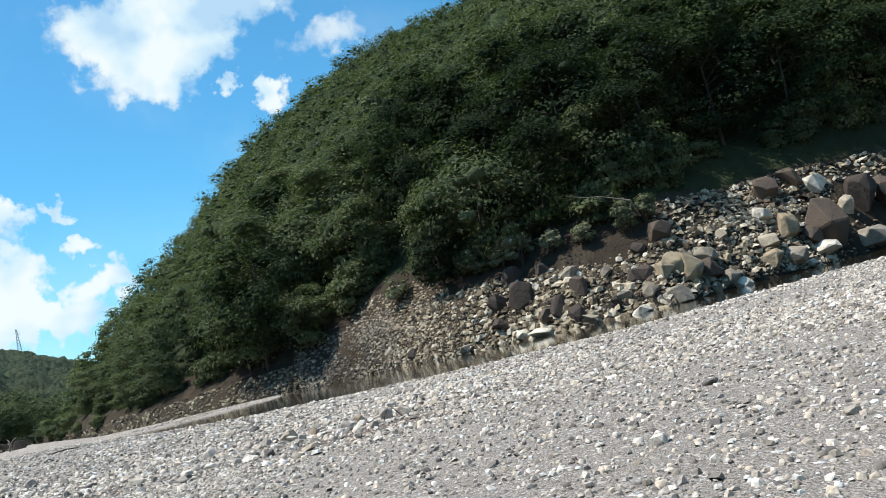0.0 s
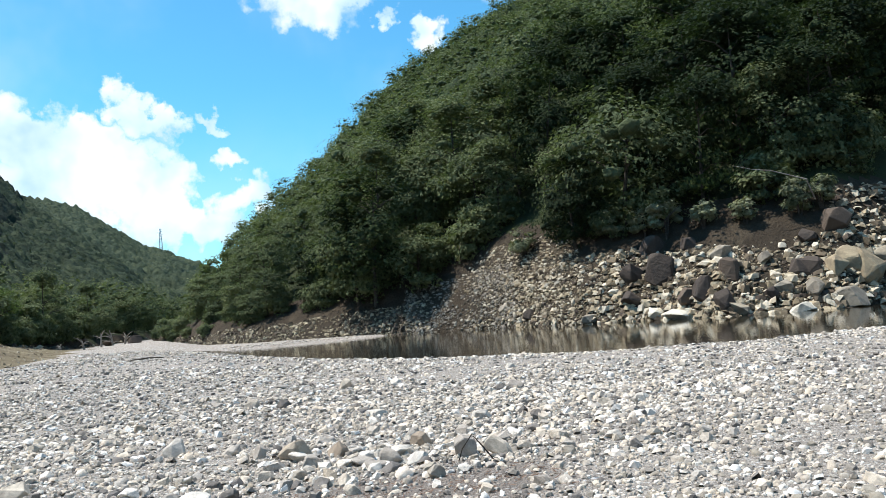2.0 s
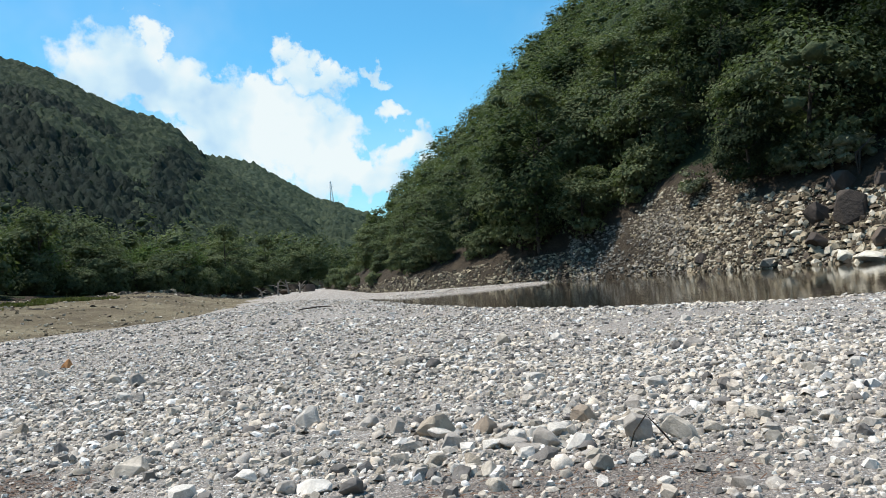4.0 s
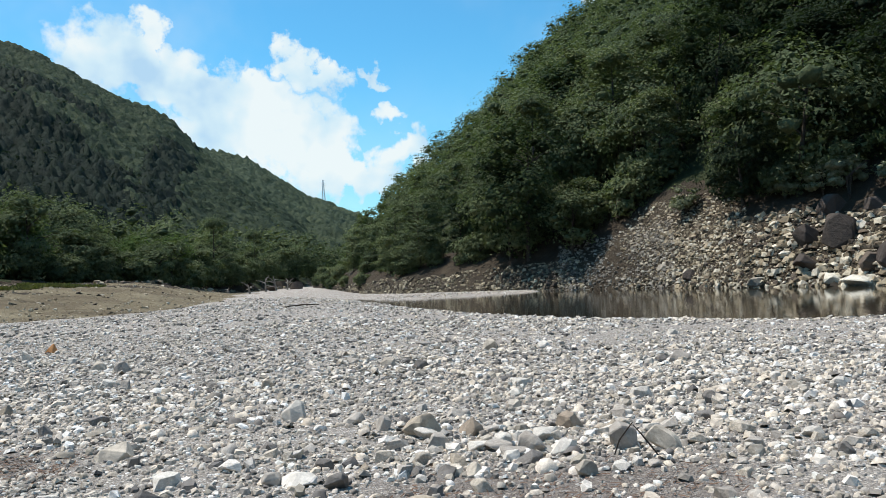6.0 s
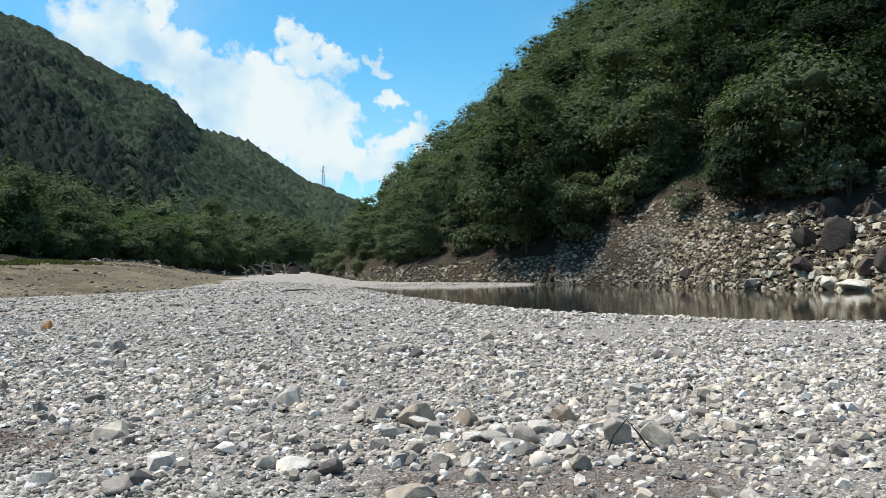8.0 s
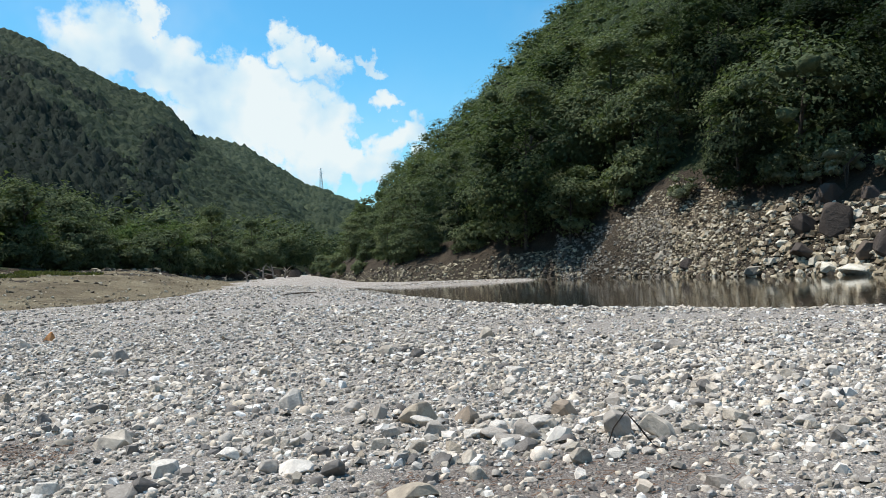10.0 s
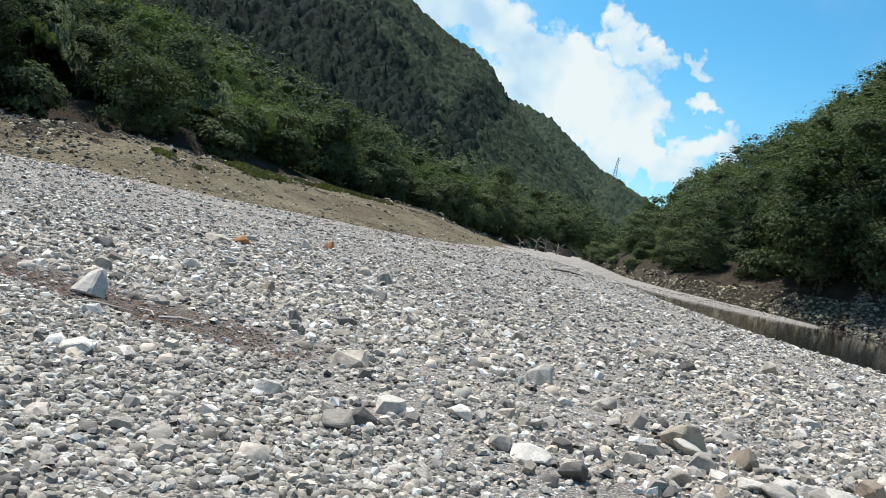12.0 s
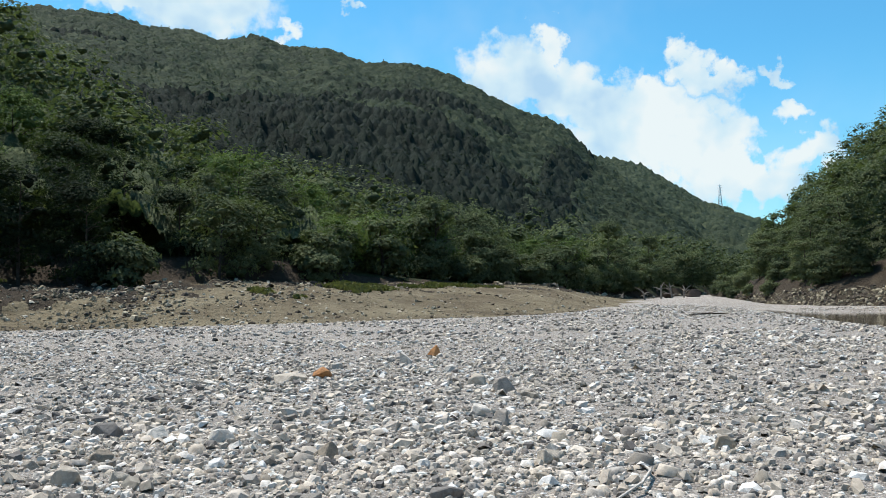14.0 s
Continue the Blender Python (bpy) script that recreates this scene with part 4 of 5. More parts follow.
def build_rubble():
    rg = np.random.default_rng(23)

    def field(name, az0, az1, up0, up1, count, s0, s1, material, label, power=2.2):
        az = rg.uniform(az0, az1, count)
        r = foot_of(RIGHT, az) + up0 + (up1 - up0) * rg.random(count) ** 1.3
        x, y = r * np.sin(np.radians(az)), r * np.cos(np.radians(az))
        keep = rg.random(count) < 0.74 + 1.1 * fbm(x, y, 5.0, 81, 3) + 0.5 * fbm(az * 0.6 + 0.25 * (r - up0), r * 0.25, 1.0, 83, 3)
        az, r, x, y = az[keep], r[keep], x[keep], y[keep]
        s = s0 * (s1 / s0) ** (rg.random(len(x)) ** power) * (0.7 + 0.3 * step(az, 18, 25))
        z = slope_z(RIGHT, az, r, **GEO["right"])
        tagged(new(name, stones(name, np.stack([x, y, z + s * 0.02], 1), s, material, rg, 0.72, 0.34)), label, "rubble", kind="stuff")

    field("rockfall_rubble", 15, 52, 0.2, 5.4, 15000, 0.055, 0.42, RUBBLE, "pale angular rubble fallen down the bank", 2.6)
    field("upper_rubble", 36, 52, 4.5, 9.0, 2800, 0.09, 0.42, RUBBLE, "pale angular rubble high on the bank")
    field("tan_scree", 12, 20, 0.0, 8.4, 8500, 0.05, 0.26, RUBBLE, "yellow-brown stony scree above the pool")
    field("grey_scree", 8, 15.5, 0.0, 6.2, 7000, 0.06, 0.28, SCREE, "loose grey scree on the bank")
    field("bank_rock", -7.4, 9.5, 0.0, 4.4, 9000, 0.06, 0.40, BANKROCK, "broken rock along the foot of the bank", 2.2)


def build_left_rubble():
    rg = np.random.default_rng(37)

    def field(name, az0, az1, lo, hi, count, s0, s1, power, clump, flat, label, material):
        az = rg.uniform(az0, az1, count)
        r = foot_of(LEFT, az) + rg.uniform(lo, hi, count)
        x, y = r * np.sin(np.radians(az)), r * np.cos(np.radians(az))
        keep = rg.random(len(az)) < 0.4 + clump * fbm(x, y, 6.0, 95, 3)
        az, r, x, y = az[keep], r[keep], x[keep], y[keep]
        s = s0 * (s1 / s0) ** (rg.random(len(x)) ** power)
        z = np.maximum(beach_z(az, r), slope_z(LEFT, az, r, **GEO["left"]))
        tagged(new(name, stones(name, np.stack([x, y, z + s * 0.1], 1), s, material, rg, flat)), label, "rubble", kind="stuff")

    field("bank_rubble", -66, -22, -7.0, 4.0, 4200, 0.04, 0.2, 2.4, 1.3, 0.7, "brown stones crumbling out of the soil bank", RUBBLE)
    field("shore_rocks", -22, -6, -1.5, 3.5, 900, 0.12, 0.5, 2.6, 0.8, 0.7, "broken brown rock along the far bank", BANKROCK)
    field("foot_rubble", -48.5, -40.5, -8.5, -0.5, 1300, 0.05, 0.22, 2.2, 1.0, 0.7, "dark broken rock fallen at the foot of the soil bank", BANKROCK)
    field("bank_outcrop", -58, -33, -3.0, 4.0, 300, 0.12, 0.42, 2.2, 1.6, 0.42, "yellow-brown rock slabs along the undercut bank", BANKROCK)


build_rubble()
build_left_rubble()


def build_silt_stones():
    rg = np.random.default_rng(41)
    az = rg.uniform(-68, -14, 4200)
    edge, foot = np.interp(az, BEACH_EDGE[:, 0], BEACH_EDGE[:, 1]), foot_of(LEFT, az)
    r = edge + (foot - edge) * rg.random(len(az)) ** 1.6
    x, y = r * np.sin(np.radians(az)), r * np.cos(np.radians(az))
    s = 0.03 * (0.16 / 0.03) ** (rg.random(len(x)) ** 2.5)
    tagged(new("silt_stones", stones("silt_stones", np.stack([x, y, beach_z(az, r) + s * 0.1], 1), s, RUBBLE, rg, 0.7, small=True)), "small stones strewn over dry silt", "stones", kind="stuff")


build_silt_stones()
lay_boulders("dark", "dark brown-black angular boulder in the rockfall by the pool", ((22.2, 51.2, 2.0, 1.3, 1.7), (23.5, 49.6, 2.1, 2.2, 2.2), (24.3, 51.9, 3.8, 1.8, 1.6), (25.6, 49.6, 3.8, 1.1, 1.1), (24.3, 45.3, 0.7, 1.8, 1.6), (21.4, 49.7, 0.3, 1.5, 1.5), (24.5, 43.7, 0.0, 1.2, 1.4), (16.8, 57.1, 0.1, 1.0, 0.8), (29.3, 43.5, 1.6, 1.4, 1.2), (31.0, 45.0, 3.5, 1.3, 0.9), (26.9, 42.9, 0.4, 0.9, 1.0), (52.3, 45.5, 3.5, 3.1, 3.1), (29.9, 43.2, 1.7, 1.4, 1.0),))
lay_boulders("brown", "brown angular boulder in the rockfall by the pool", ((25.8, 45.3, 1.8, 1.6, 1.4), (23.5, 46.2, 0.4, 1.4, 1.2), (32.8, 44.9, 4.3, 1.9, 1.5), (46.4, 43.9, 1.7, 3.3, 3.7), (54.4, 45.1, 2.8, 2.0, 3.3), (44.9, 43.6, 1.4, 1.9, 1.5), (34.4, 42.4, 0.8, 1.9, 1.5), (44.8, 47.4, 5.8, 2.4, 1.9), (47.8, 47.8, 6.3, 2.0, 1.7),))
lay_boulders("white", "pale cream angular boulder in the rockfall by the pool", ((22.7, 46.3, -0.7, 2.3, 1.0), (21.0, 51.5, 1.2, 0.8, 0.5), (28.1, 41.6, -0.6, 1.7, 0.7), (24.5, 49.1, 2.6, 0.8, 0.7), (22.1, 47.7, -0.3, 1.2, 0.6), (49.4, 46.7, 5.3, 2.2, 1.6), (45.1, 43.0, 0.4, 2.1, 1.1), (42.4, 45.6, 3.9, 1.9, 1.2), (36.1, 41.7, -0.6, 1.6, 0.9),))
lay_boulders("pale", "cream angular boulder in the rockfall by the pool", ((24.9, 43.2, -0.4, 1.5, 0.7), (34.6, 43.2, 1.9, 1.9, 1.2), (40.9, 43.7, 1.8, 2.0, 1.1), (49.9, 44.7, 2.8, 1.3, 2.0), (37.7, 44.6, 3.1, 1.5, 0.9),))
lay_boulders("grey", "grey angular boulder in the rockfall by the pool", ((29.1, 41.8, 0.4, 1.2, 1.2), (30.4, 40.9, -0.3, 2.1, 1.2), (27.7, 42.7, 0.5, 1.0, 1.0), (26.3, 46.7, 3.0, 1.3, 0.9), (28.1, 45.1, 2.4, 0.9, 0.9), (19.1, 51.4, -0.3, 1.3, 0.7), (16.0, 60.8, 0.7, 0.9, 0.6), (50.0, 43.3, 0.2, 3.0, 1.7), (42.0, 42.8, 0.4, 2.0, 1.3), (35.5, 41.9, 0.0, 1.5, 1.1),))
lay_boulders("tan", "tan angular boulder in the rockfall by the pool", ((32.7, 42.3, 1.1, 2.0, 2.2), (30.7, 42.2, 1.4, 1.4, 1.4), (43.3, 44.3, 2.4, 2.1, 2.1), (31.8, 42.6, 1.7, 1.6, 1.6), (40.0, 42.8, 0.5, 2.2, 1.3),))


# ---- stones of the bar ----
PATCHES = ((0.2, 5.6, 1.9, 1.1), (-5.6, 8.2, 2.6, 2.4), (2.4, 7.6, 1.8, 1.6), (-7.6, 13.5, 3.2, 2.6), (0.8, 11.5, 3.0, 2.0), (-3.0, 7.0, 1.4, 0.9), (3.0, 10.0, 2.6, 1.4))


def band_y(x):
    """Middle line of the strip of brown silt that crosses the bar."""
    return 4.6 + 1.15 * step(-np.asarray(x, dtype=float), 0.5, 3.5)


def stoniness(x, y):
    """Where the coarse stones lie: in patches, over finer drifts."""
    v = 0.42 + 0.8 * fbm(x, y, 3.4, 61, 3)
    for px, py, wx, wy in PATCHES:
        v = v + 0.75 * np.exp(-(((x - px) / wx) ** 2 + ((y - py) / wy) ** 2))
    return v - 0.45 * np.exp(-((y - band_y(x)) / 0.5) ** 2) * ((x > -8) & (x < 4))


def build_gravel():
    rg = np.random.default_rng(3)

    def ring(name, r0, r1, count, s0, s1, label, small=False, clump=1.0, power=2.4, back=-4.0):
        a = rg.uniform(-62, 58, count * 4)
        r = np.sqrt(rg.uniform(r0 * r0, r1 * r1, count * 4))
        x, y = r * np.sin(np.radians(a)), r * np.cos(np.radians(a)) + back
        keep = rg.random(len(x)) < 0.25 * (1 - clump) + clump * stoniness(x, y)
        keep &= pool_distance(x, y) > 0.1
        keep &= rg.random(len(x)) > 0.9 * np.exp(-((y - band_y(x)) / 0.52) ** 2) * np.where(x < -2.2, step(-x, 2.2, 3.6) * (x > -8.5), 0.5 * (x > -0.5) * (x < 1.6))
        az, rr = np.degrees(np.arctan2(x, y)), np.hypot(x, y)
        keep &= (rr < np.interp(az, BEACH_EDGE[:, 0], BEACH_EDGE[:, 1]) - 0.3) | (az > -12)
        x, y = x[keep][:count], y[keep][:count]
        s = s0 * (s1 / s0) ** (rg.random(len(x)) ** power)
        z = ground_z(x, y) + s * 0.22
        tagged(new(name, stones(name, np.stack([x, y, z], 1), s, PEBBLE if "pebbles" in name else STONE, rg, flat=0.66, rough=0.3, small=small, worn=0.0 if small else 0.3)), label, "stones", kind="stuff")

    ring("near_pebbles", 8.0, 15.5, 20000, 0.014, 0.038, "small grey and white pebbles where the bar is flat", False, 0.2, 1.7, -12.0)
    ring("pebbles", 7.5, 14.0, 30000, 0.014, 0.038, "small grey and white pebbles of the bar", False, 0.3, 1.6)
    ring("cobbles", 7.0, 14.0, 7000, 0.02, 0.07, "pale and grey angular river cobbles")
    ring("mid_cobbles", 13.0, 27.0, 48000, 0.018, 0.066, "angular grey and white river stones", True)
    ring("far_cobbles", 25.0, 75.0, 30000, 0.035, 0.11, "small stones covering the gravel bar", True)

    # the flat of small pebbles beside the strip of silt
    x, y = rg.uniform(-7.0, -1.0, 40000), rg.uniform(1.5, 6.2, 40000)
    keep = (y < band_y(x) - 0.25) & (y > 0.6 - 0.75 * x) | (rg.random(len(x)) < 0.07)
    x, y = x[keep][:13000], y[keep][:13000]
    s = 0.010 * (0.032 / 0.010) ** (rg.random(len(x)) ** 1.3)
    tagged(new("grey_pebbles", stones("grey_pebbles", np.stack([x, y, ground_z(x, y) + s * 0.25], 1), s, PEBBLE_GREY, rg, 0.6, 0.25, worn=0.5)), "small grey pebbles on a flat beside silt", "stones", kind="stuff")


def build_litter():
    """Bits of bark and twig caught in the silt strip."""
    rg = np.random.default_rng(59)
    x = np.concatenate([rg.uniform(-7.5, -2.6, 2200), rg.uniform(-0.4, 1.6, 400)])
    y = band_y(x) + rg.normal(0, 0.24, len(x))
    p = np.stack([x, y, ground_z(x, y) + 0.008], 1)
    a, k = rg.uniform(0, 6.28, len(x)), rg.uniform(0.008, 0.035, len(x))[:, None]
    u = np.stack([np.cos(a), np.sin(a), rg.uniform(-0.1, 0.35, len(x))], 1) * k
    w = np.stack([-np.sin(a), np.cos(a), np.zeros(len(x))], 1) * 0.003
    v = np.stack([p - u - w, p + u - w, p + u + w, p - u + w], 1)
    v[:, 2:, 2] += 0.003
    tagged(new("plant_litter", mesh_of("plant_litter", v.reshape(-1, 3), np.arange(len(x) * 4).reshape(-1, 4), LITTER)), "reddish-brown bits of twig and bark in silt", "litter", kind="stuff")


build_gravel()
build_litter()
lay_stones("white", "white quartz river stone lying on the gravel", ((-1.34, 7.14, 0.24, 0.2), (0.35, 5.3, 0.13, 0.09), (0.69, 5.42, 0.2, 0.11), (1.41, 12.36, 0.23, 0.12), (-0.26, 5.33, 0.1, 0.07), (-0.93, 4.93, 0.24, 0.08), (1.66, 7.34, 0.2, 0.11), (3.43, 7.41, 0.17, 0.09), (0.58, 7.7, 0.15, 0.07), (-5.84, 8.19, 0.22, 0.12), (-7.25, 14.63, 0.25, 0.21), (-5.28, 8.23, 0.21, 0.11), (-5.55, 9.38, 0.21, 0.11), (-4.0, 6.7, 0.13, 0.08),))
bm = bmesh.new()
for corner in ((-0.14, 0.06, 0), (-0.10, -0.04, 0), (0.0, -0.11, 0), (0.12, -0.02, 0), (0.10, 0.12, 0), (-0.05, 0.14, 0), (0.02, 0.0, 0.23), (0.06, 0.06, 0.22), (-0.05, 0.09, 0.18), (-0.05, -0.02, 0.12), (0.10, 0.01, 0.13)):
    bm.verts.new(corner)
bmesh.ops.convex_hull(bm, input=bm.verts)
bmesh.ops.bevel(bm, geom=list(bm.edges), offset=0.012, segments=1, affect="EDGES", clamp_overlap=True)
block = new("stone", bm_mesh("stone", bm, ROCKS["white"]))
block.matrix_basis = pose(-4.42, 5.75, float(ground_z(np.array([-4.42]), np.array([5.75]))[0]), -15, 10, 37)
tagged(block, "upright white quartz block standing on the dark silt", "stone", group="large stones on the gravel bar")
lay_stones("pale", "pale grey river stone lying on the gravel", ((-2.4, 5.9, 0.27, 0.15), (1.33, 5.42, 0.24, 0.18), (0.74, 4.84, 0.15, 0.1), (0.67, 12.49, 0.32, 0.2), (-0.76, 10.64, 0.23, 0.13), (0.09, 4.98, 0.12, 0.09), (1.84, 5.14, 0.11, 0.09), (3.02, 7.43, 0.18, 0.09), (-5.24, 6.87, 0.18, 0.12), (-6.72, 7.13, 0.14, 0.09), (-7.4, 12.0, 0.44, 0.14), (-5.05, 12.25, 0.21, 0.15),))
lay_stones("orange", "rusty orange river stone lying on the gravel", ((-7.47, 16.1, 0.26, 0.21), (-7.37, 12.65, 0.31, 0.16),))
lay_stones("brown", "grey-brown river stone lying on the gravel", ((0.11, 6.18, 0.21, 0.15), (0.86, 6.27, 0.19, 0.15),))
lay_stones("tan", "tan sandy river stone lying on the gravel", ((-0.24, 6.15, 0.3, 0.2), (-1.96, 9.0, 0.15, 0.09), (-0.23, 4.3, 0.27, 0.08),))
lay_stones("grey", "mid-grey river stone lying on the gravel", ((0.5, 5.49, 0.24, 0.17), (1.09, 5.5, 0.23, 0.19), (2.69, 9.83, 0.27, 0.15), (-0.8, 6.78, 0.21, 0.1), (-0.55, 6.44, 0.17, 0.13), (-0.12, 5.74, 0.18, 0.12), (-1.11, 4.96, 0.14, 0.09), (0.02, 6.79, 0.16, 0.09), (-3.66, 9.54, 0.17, 0.14), (-4.16, 6.22, 0.16, 0.07), (-8.43, 7.25, 0.23, 0.14), (-4.46, 11.61, 0.25, 0.19),))
lay_stones("dark", "dark slate river stone lying on the gravel", ((2.52, 9.94, 0.17, 0.1), (-0.33, 10.13, 0.2, 0.15), (-0.08, 4.98, 0.14, 0.08), (-0.7, 4.8, 0.16, 0.1), (-3.37, 6.92, 0.13, 0.1), (2.37, 5.08, 0.11, 0.08), (2.13, 6.93, 0.17, 0.11), (-4.84, 6.58, 0.15, 0.08), (-6.37, 8.21, 0.25, 0.13), (-5.69, 6.45, 0.1, 0.08),))


def strew_stones(count, rg):
    """Single fist- to head-sized stones over the coarse patches, copied from a few shapes."""
    kinds = (("white", "white quartz cobble half sunk in the gravel"), ("pale", "pale grey cobble on the gravel bar"), ("grey", "mid-grey angular cobble on the gravel bar"),
             ("dark", "dark slate cobble among pale stones"), ("tan", "tan sandstone cobble on the gravel bar"))
    protos = []
    for tone, label in kinds:
        for k in range(3):
            ob = tagged(new("cobble", boulder_mesh("cobble", (0.45, rg.uniform(0.3, 0.42), rg.uniform(0.22, 0.32)), ROCKS[tone], rg, 14, 0.07, 0.2)), label, "stone", group="cobbles on the gravel bar")
            protos.append(ob)
    made = 0
    while made < count:
        x, y = rg.uniform(-10, 6), rg.uniform(-4.0, 17)
        if made % 3 != 0:
            px, py, wx, wy = PATCHES[(0, 0, 0, 1, 2)[made % 5]]
            x, y = px + rg.normal() * wx * 0.6, py + rg.normal() * wy * 0.55
        if rg.random() > float(stoniness(np.array([x]), np.array([y]))[0]) * 0.8 or math.hypot(x, y) < 1.2 or (y < 3.8 and abs(x + 0.4) < 0.9):
            continue
        s = 0.085 * (0.24 / 0.085) ** (rg.random() ** 1.9)
        z = float(ground_z(np.array([x]), np.array([y]))[0])
        p = protos[int(rg.choice(15, p=np.repeat((0.09, 0.11, 0.08, 0.035, 0.0183), 3) / np.repeat((0.09, 0.11, 0.08, 0.035, 0.0183), 3).sum()))]
        copy_thing(p, pose(x, y, z + 0.1 * s, rg.uniform(-14, 14), rg.uniform(-14, 14), rg.uniform(0, 360)) @ Matrix.Diagonal((s, s, s, 1)))
        made += 1
    for p in protos:
        bpy.data.objects.remove(p)


strew_stones(295, np.random.default_rng(47))


# ---- driftwood, twigs and dead stumps ----
def limb(name, points, radii, material, label, category, sides=7):
    v, f = tube(points, radii, sides)
    n = len(v)
    me = bpy.data.meshes.new(name)
    faces = [tuple(int(i) for i in q) for q in f] + [tuple(range(sides - 1, -1, -1)), tuple(range(n - sides, n))]
    me.from_pydata([tuple(p) for p in v], [], faces)
    me.materials.append(material)
    return tagged(new(name, me), label, category)


def on_ground(x, y, up=0.0):
    return (x, y, float(ground_z(np.array([x]), np.array([y]))[0]) + up)


# a bleached log, lying where the gravel turns to silt
limb("driftwood_log", [on_ground(-6.61, 6.11, 0.06), on_ground(-6.57, 6.18, 0.08), on_ground(-6.49, 6.31, 0.085), on_ground(-6.45, 6.55, 0.07)], [0.010, 0.034, 0.04, 0.028], DRIFT,
     "bleached pale driftwood log lying on gravel", "driftwood")
limb("driftwood_log", [on_ground(-8.6, 6.6, 0.03), on_ground(-8.2, 6.8, 0.06), on_ground(-7.9, 6.9, 0.04)], [0.03, 0.05, 0.03], DRIFT, "short bleached driftwood piece on gravel", "driftwood")
limb("stick", [on_ground(-4.25, 5.42, 0.02), on_ground(-4.15, 5.52, 0.03), on_ground(-4.02, 5.60, 0.02), on_ground(-3.95, 5.66, 0.01)], [0.006, 0.008, 0.007, 0.004], DRIFT, "thin bent pale stick on the gravel", "stick", 5)
limb("stick", [on_ground(-3.98, 5.74, 0.02), on_ground(-3.86, 5.74, 0.03), on_ground(-3.78, 5.66, 0.02)], [0.006, 0.008, 0.005], DRIFT, "curved pale stick on the gravel", "stick", 5)
limb("stick", [on_ground(-3.74, 5.66, 0.02), on_ground(-3.64, 5.76, 0.03), on_ground(-3.56, 5.84, 0.02)], [0.010, 0.013, 0.008], DRIFT, "flat pale strip of driftwood", "stick", 5)
limb("stick", [on_ground(-2.26, 7.45, 0.02), on_ground(-2.18, 7.7, 0.05), on_ground(-2.2, 8.0, 0.04), on_ground(-2.28, 8.2, 0.02)], [0.006, 0.009, 0.009, 0.005], DRIFT, "curved grey root lying on stones", "stick", 5)
limb("log", [on_ground(-7.6, 41.2, 0.05), on_ground(-7.0, 43.0, 0.1), on_ground(-6.5, 45.0, 0.06)], [0.025, 0.04, 0.02], TWIG, "dark drift log far along the bar", "driftwood")
# a forked twig that stands between the stones
limb("twig", [on_ground(0.98, 5.26, -0.02), on_ground(1.02, 5.24, 0.10), on_ground(1.07, 5.22, 0.17), on_ground(1.10, 5.2, 0.215)], [0.004, 0.005, 0.0045, 0.003], TWIG, "dark bent twig standing up from the stones", "twig", 6)
limb("twig", [on_ground(1.11, 5.22, 0.19), on_ground(1.15, 5.2, 0.14), on_ground(1.18, 5.19, 0.10), on_ground(1.25, 5.17, 0.0)], [0.003, 0.005, 0.006, 0.005], TWIG, "thin dark twig leaning on a round stone", "twig", 6)


def snag(az, r, height, rg):
    """A bleached dead stump with a few broken arms."""
    x, y = r * math.sin(radians(az)), r * math.cos(radians(az))
    z = float(ground_z(np.array([x]), np.array([y]))[0])
    thing = tagged(new("dead_stump"), "bleached dead stump with broken roots", "stump", group="dead stumps along the bar")
    thing.location = (x, y, z)
    height *= 0.8
    lean = rg.uniform(-0.3, 0.3, 2) * height
    v, f = tube([(0, 0, -0.2), (lean[0] * 0.4, lean[1] * 0.4, height * 0.5), (lean[0], lean[1], height)], [0.16, 0.10, 0.03], 8)
    part("stem", mesh_of("stem", v, f, DEADWOOD, True), thing)
    for k in range(5):
        a, q = rg.uniform(0, 6.28), rg.uniform(0.15, 0.8)
        s = np.array([lean[0] * q, lean[1] * q, height * q])
        e = s + np.array([math.cos(a), math.sin(a), rg.uniform(-0.2, 0.9)]) * height * rg.uniform(0.4, 0.8)
        v, f = tube([s, (s + e) / 2 + np.array([0, 0, 0.12]), e], [0.07, 0.045, 0.02], 6)
        part("root", mesh_of("root", v, f, DEADWOOD, True), thing)


for az, r, h in ((-12.6, 104, 1.5), (-11.6, 112, 2.2), (-10.9, 116, 2.6), (-10.2, 120, 1.7), (-14.0, 96, 1.0)):
    snag(az, r, h, RG)
for az, r, w in ((-6.9, 128, 1.5), (-6.2, 127, 0.9), (-9.6, 128, 1.2), (-11.2, 118, 0.8)):
    ob = new("boulder", boulder_mesh("boulder", (w, w * 0.8, w * 0.7), BOULDER["dark"], RG, 16))
    ob.matrix_basis = pose(r * math.sin(radians(az)), r * math.cos(radians(az)), 0.35 * w - 0.1, 0, 6, RG.uniform(0, 360))
    tagged(ob, "dark boulder at the far end of the bar", "boulder")


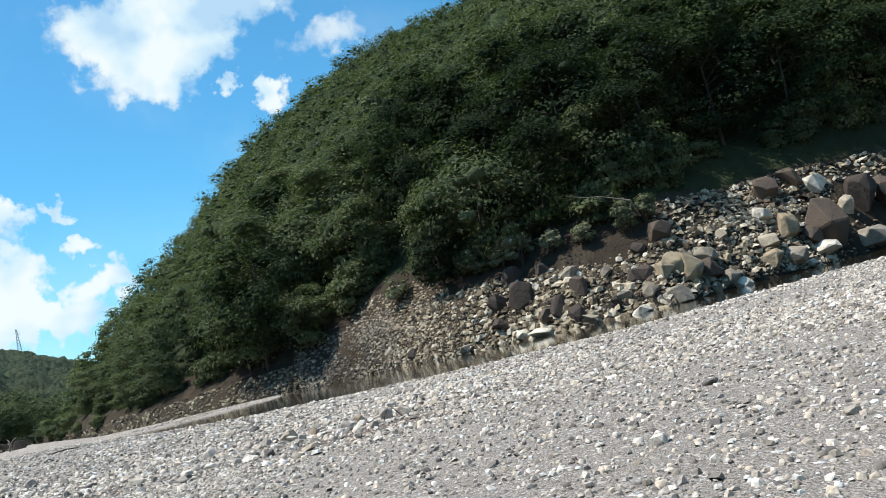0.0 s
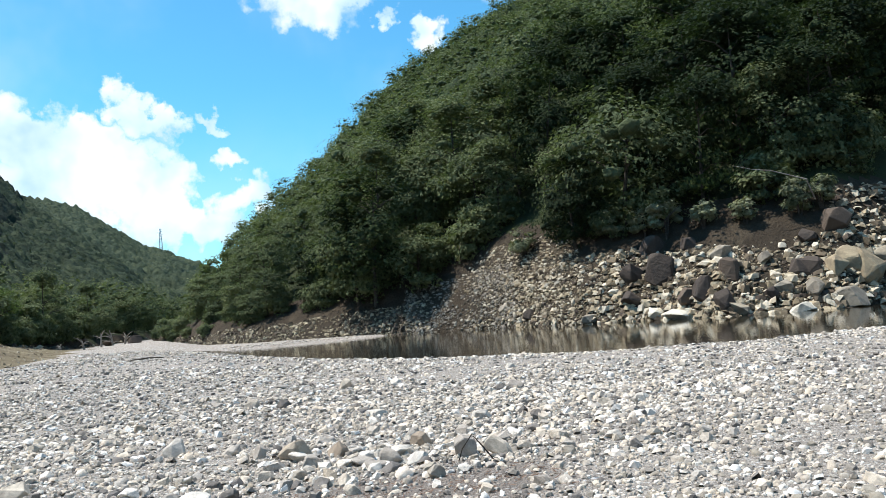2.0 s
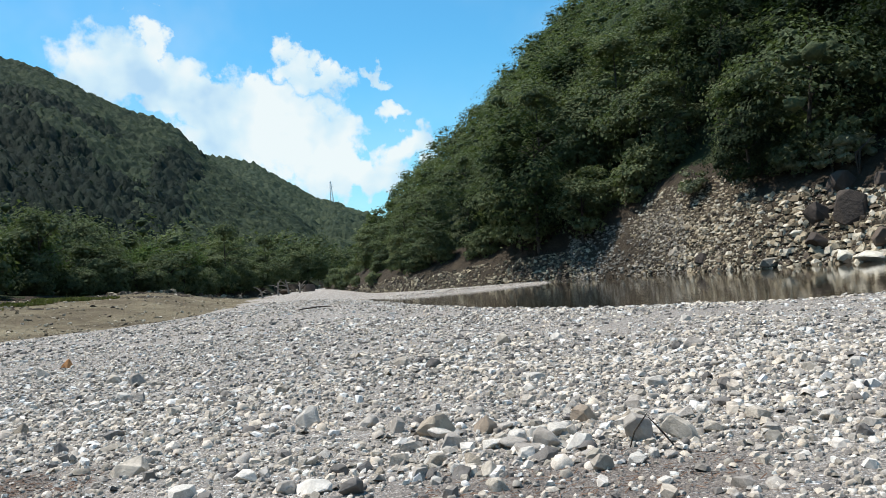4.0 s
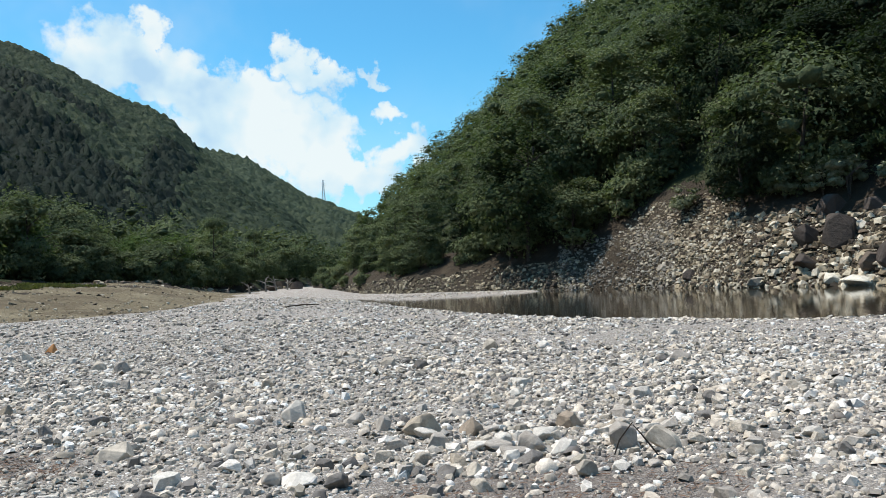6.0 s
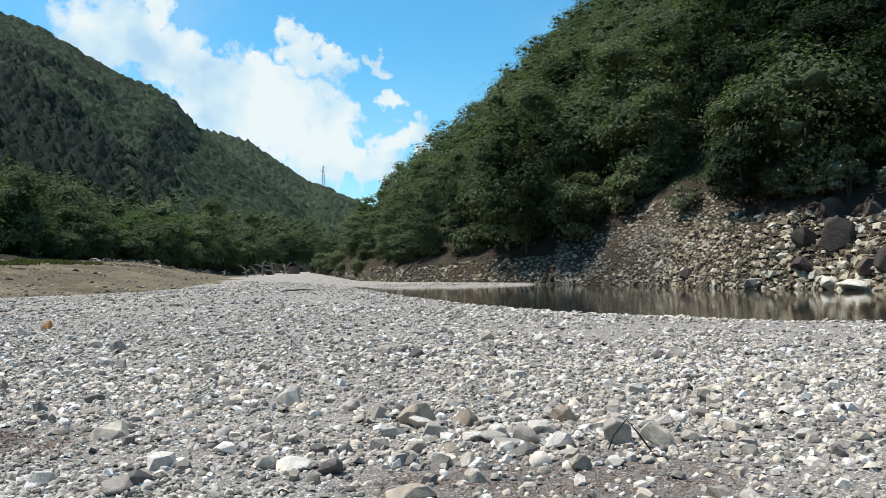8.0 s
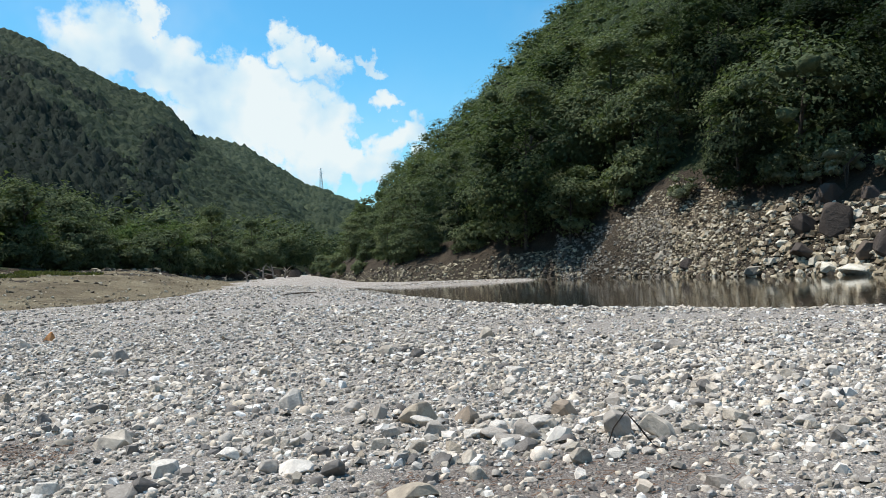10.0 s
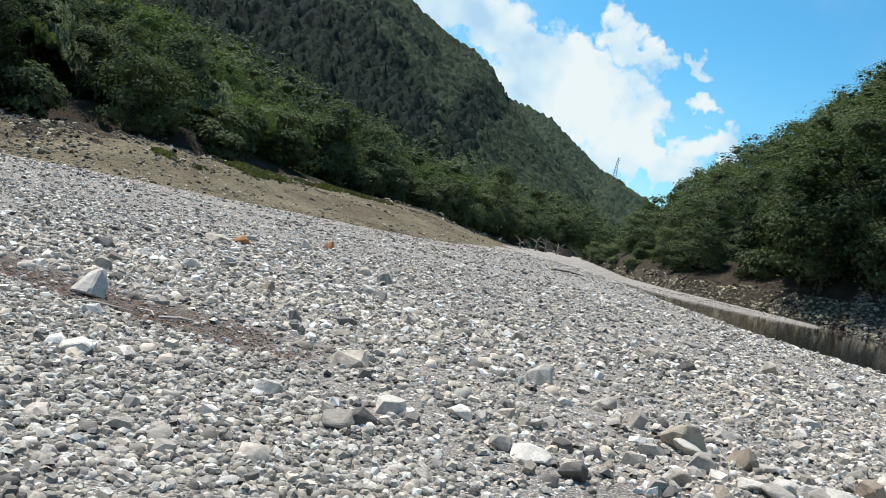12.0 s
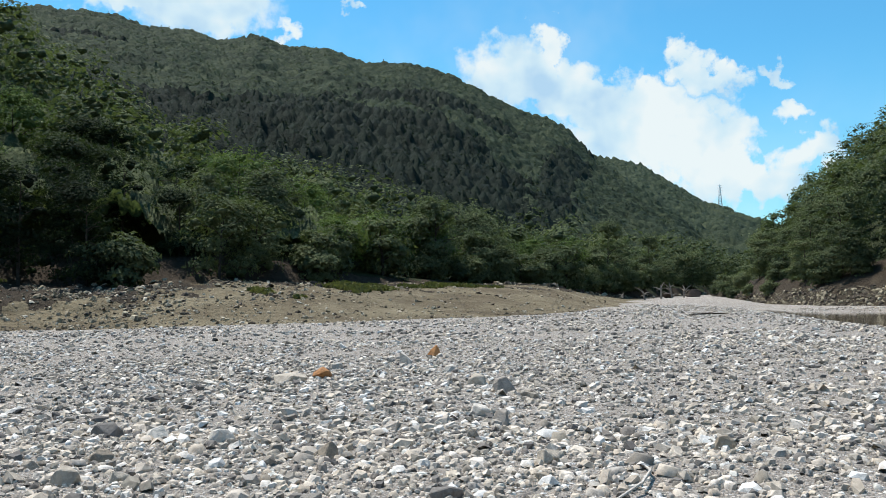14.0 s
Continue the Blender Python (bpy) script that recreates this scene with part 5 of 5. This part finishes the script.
# ---- pale shrubs, a fallen branch and grass ----
def pale_shrub(az, up, height, rg):
    r = float(foot_of(RIGHT, az)) + up
    x, y = r * math.sin(radians(az)), r * math.cos(radians(az))
    z = float(slope_z(RIGHT, np.array([az]), np.array([r]), **GEO["right"])[0])
    bush = tagged(new("bush"), "pale grey-leaved bush on the rocky bank", "bush", group="pale bushes above the rockfall")
    bush.location = (x, y, z)
    for _ in range(4):
        v, f = tube([(0, 0, -0.3), (rg.uniform(-0.3, 0.3), rg.uniform(-0.3, 0.3), height * 0.5), (rg.uniform(-1, 1) * height * 0.4, rg.uniform(-1, 1) * height * 0.4, height * 0.9)], [0.06, 0.04, 0.015], 5)
        part("stem", mesh_of("stem", v, f, BARK, True), bush)
    v, f = crowns(np.zeros((1, 3)), [height], [height * 0.55], rg, lobes=14, leaves=40, leaf=0.16, low=0.25)
    part("foliage", mesh_of("foliage", v, f, LEAF_PALE), bush)


for az, up, h in ((34.3, 7.0, 2.2), (35.6, 7.4, 1.8), (26.0, 6.6, 2.4), (24.6, 6.8, 2.2), (22.4, 7.0, 2.0), (28.4, 7.2, 1.6), (16.4, 6.4, 2.0), (31.0, 7.2, 1.5)):
    pale_shrub(az, up, h, RG)
limb("fallen_branch", [(28.0, 47.4, 8.6), (29.0, 46.8, 8.2), (29.9, 46.3, 8.0), (31.6, 45.3, 7.2), (32.4, 45.8, 6.0)], [0.012, 0.022, 0.03, 0.04, 0.05], DEADWOOD, "bare bleached branch hanging over the rockfall", "branch")


def build_grass():
    rg = np.random.default_rng(29)
    az = np.concatenate([rg.uniform(-38, -20, 5200), rg.uniform(-64, -44, 4200)])
    foot = foot_of(LEFT, az)
    r = np.where(az > -40, foot - rg.uniform(0, 7, len(az)), foot + rg.uniform(0.5, 4.5, len(az)))
    keep = fbm(r * np.sin(np.radians(az)), r * np.cos(np.radians(az)), 5.0, 91, 3) > 0.06
    az, r = az[keep], r[keep]
    z = np.maximum(beach_z(az, r), slope_z(LEFT, az, r, **GEO["left"]))
    p = np.stack([r * np.sin(np.radians(az)), r * np.cos(np.radians(az)), z + 0.08], 1)
    n = np.stack([rg.normal(size=len(p)), rg.normal(size=len(p)), rg.uniform(-0.2, 0.6, len(p))], 1)
    v, f = leaf_faces(p, n, rg.uniform(0.12, 0.3, len(p)), rg)
    tagged(new("grass", mesh_of("grass", v, f, GRASS)), "low green grass on the silt bank", "grass", kind="stuff")


build_grass()


# ---- the pylon on the far ridge ----
def build_pylon():
    az, r, height = -7.5, 802.0, 19.0
    x, y = r * math.sin(radians(az)), r * math.cos(radians(az))
    z = float(slope_z(HEAD, np.array([az]), np.array([r]), **GEO["head"])[0]) + 5.0
    tower = tagged(new("pylon"), "slender lattice power pylon on the far ridge", "pylon")
    tower.location = (x, y, z)
    for sx, sy in ((-1, -1), (1, -1), (1, 1), (-1, 1)):
        v, f = tube([(sx * 1.8, sy * 1.8, -6), (sx * 0.9, sy * 0.9, height * 0.5), (sx * 0.3, sy * 0.3, height)], [0.28, 0.24, 0.2], 5)
        part("leg", mesh_of("leg", v, f, STEEL), tower)
    for k in range(7):
        h = height * (k + 0.5) / 7
        w = 1.8 - 1.5 * h / height
        for s in (-1, 1):
            v, f = tube([(-w * s, -w, h - 1.2), (w * s, -w, h + 1.2)], [0.14, 0.14], 4)
            part("brace", mesh_of("brace", v, f, STEEL), tower)
    for h, w in ((0.72, 3.0), (0.84, 2.6), (0.96, 2.0)):
        v, f = tube([(-w, 0, height * h), (0, 0, height * h + 0.5), (w, 0, height * h)], [0.12, 0.25, 0.12], 4)
        part("arm", mesh_of("arm", v, f, STEEL), tower)


build_pylon()
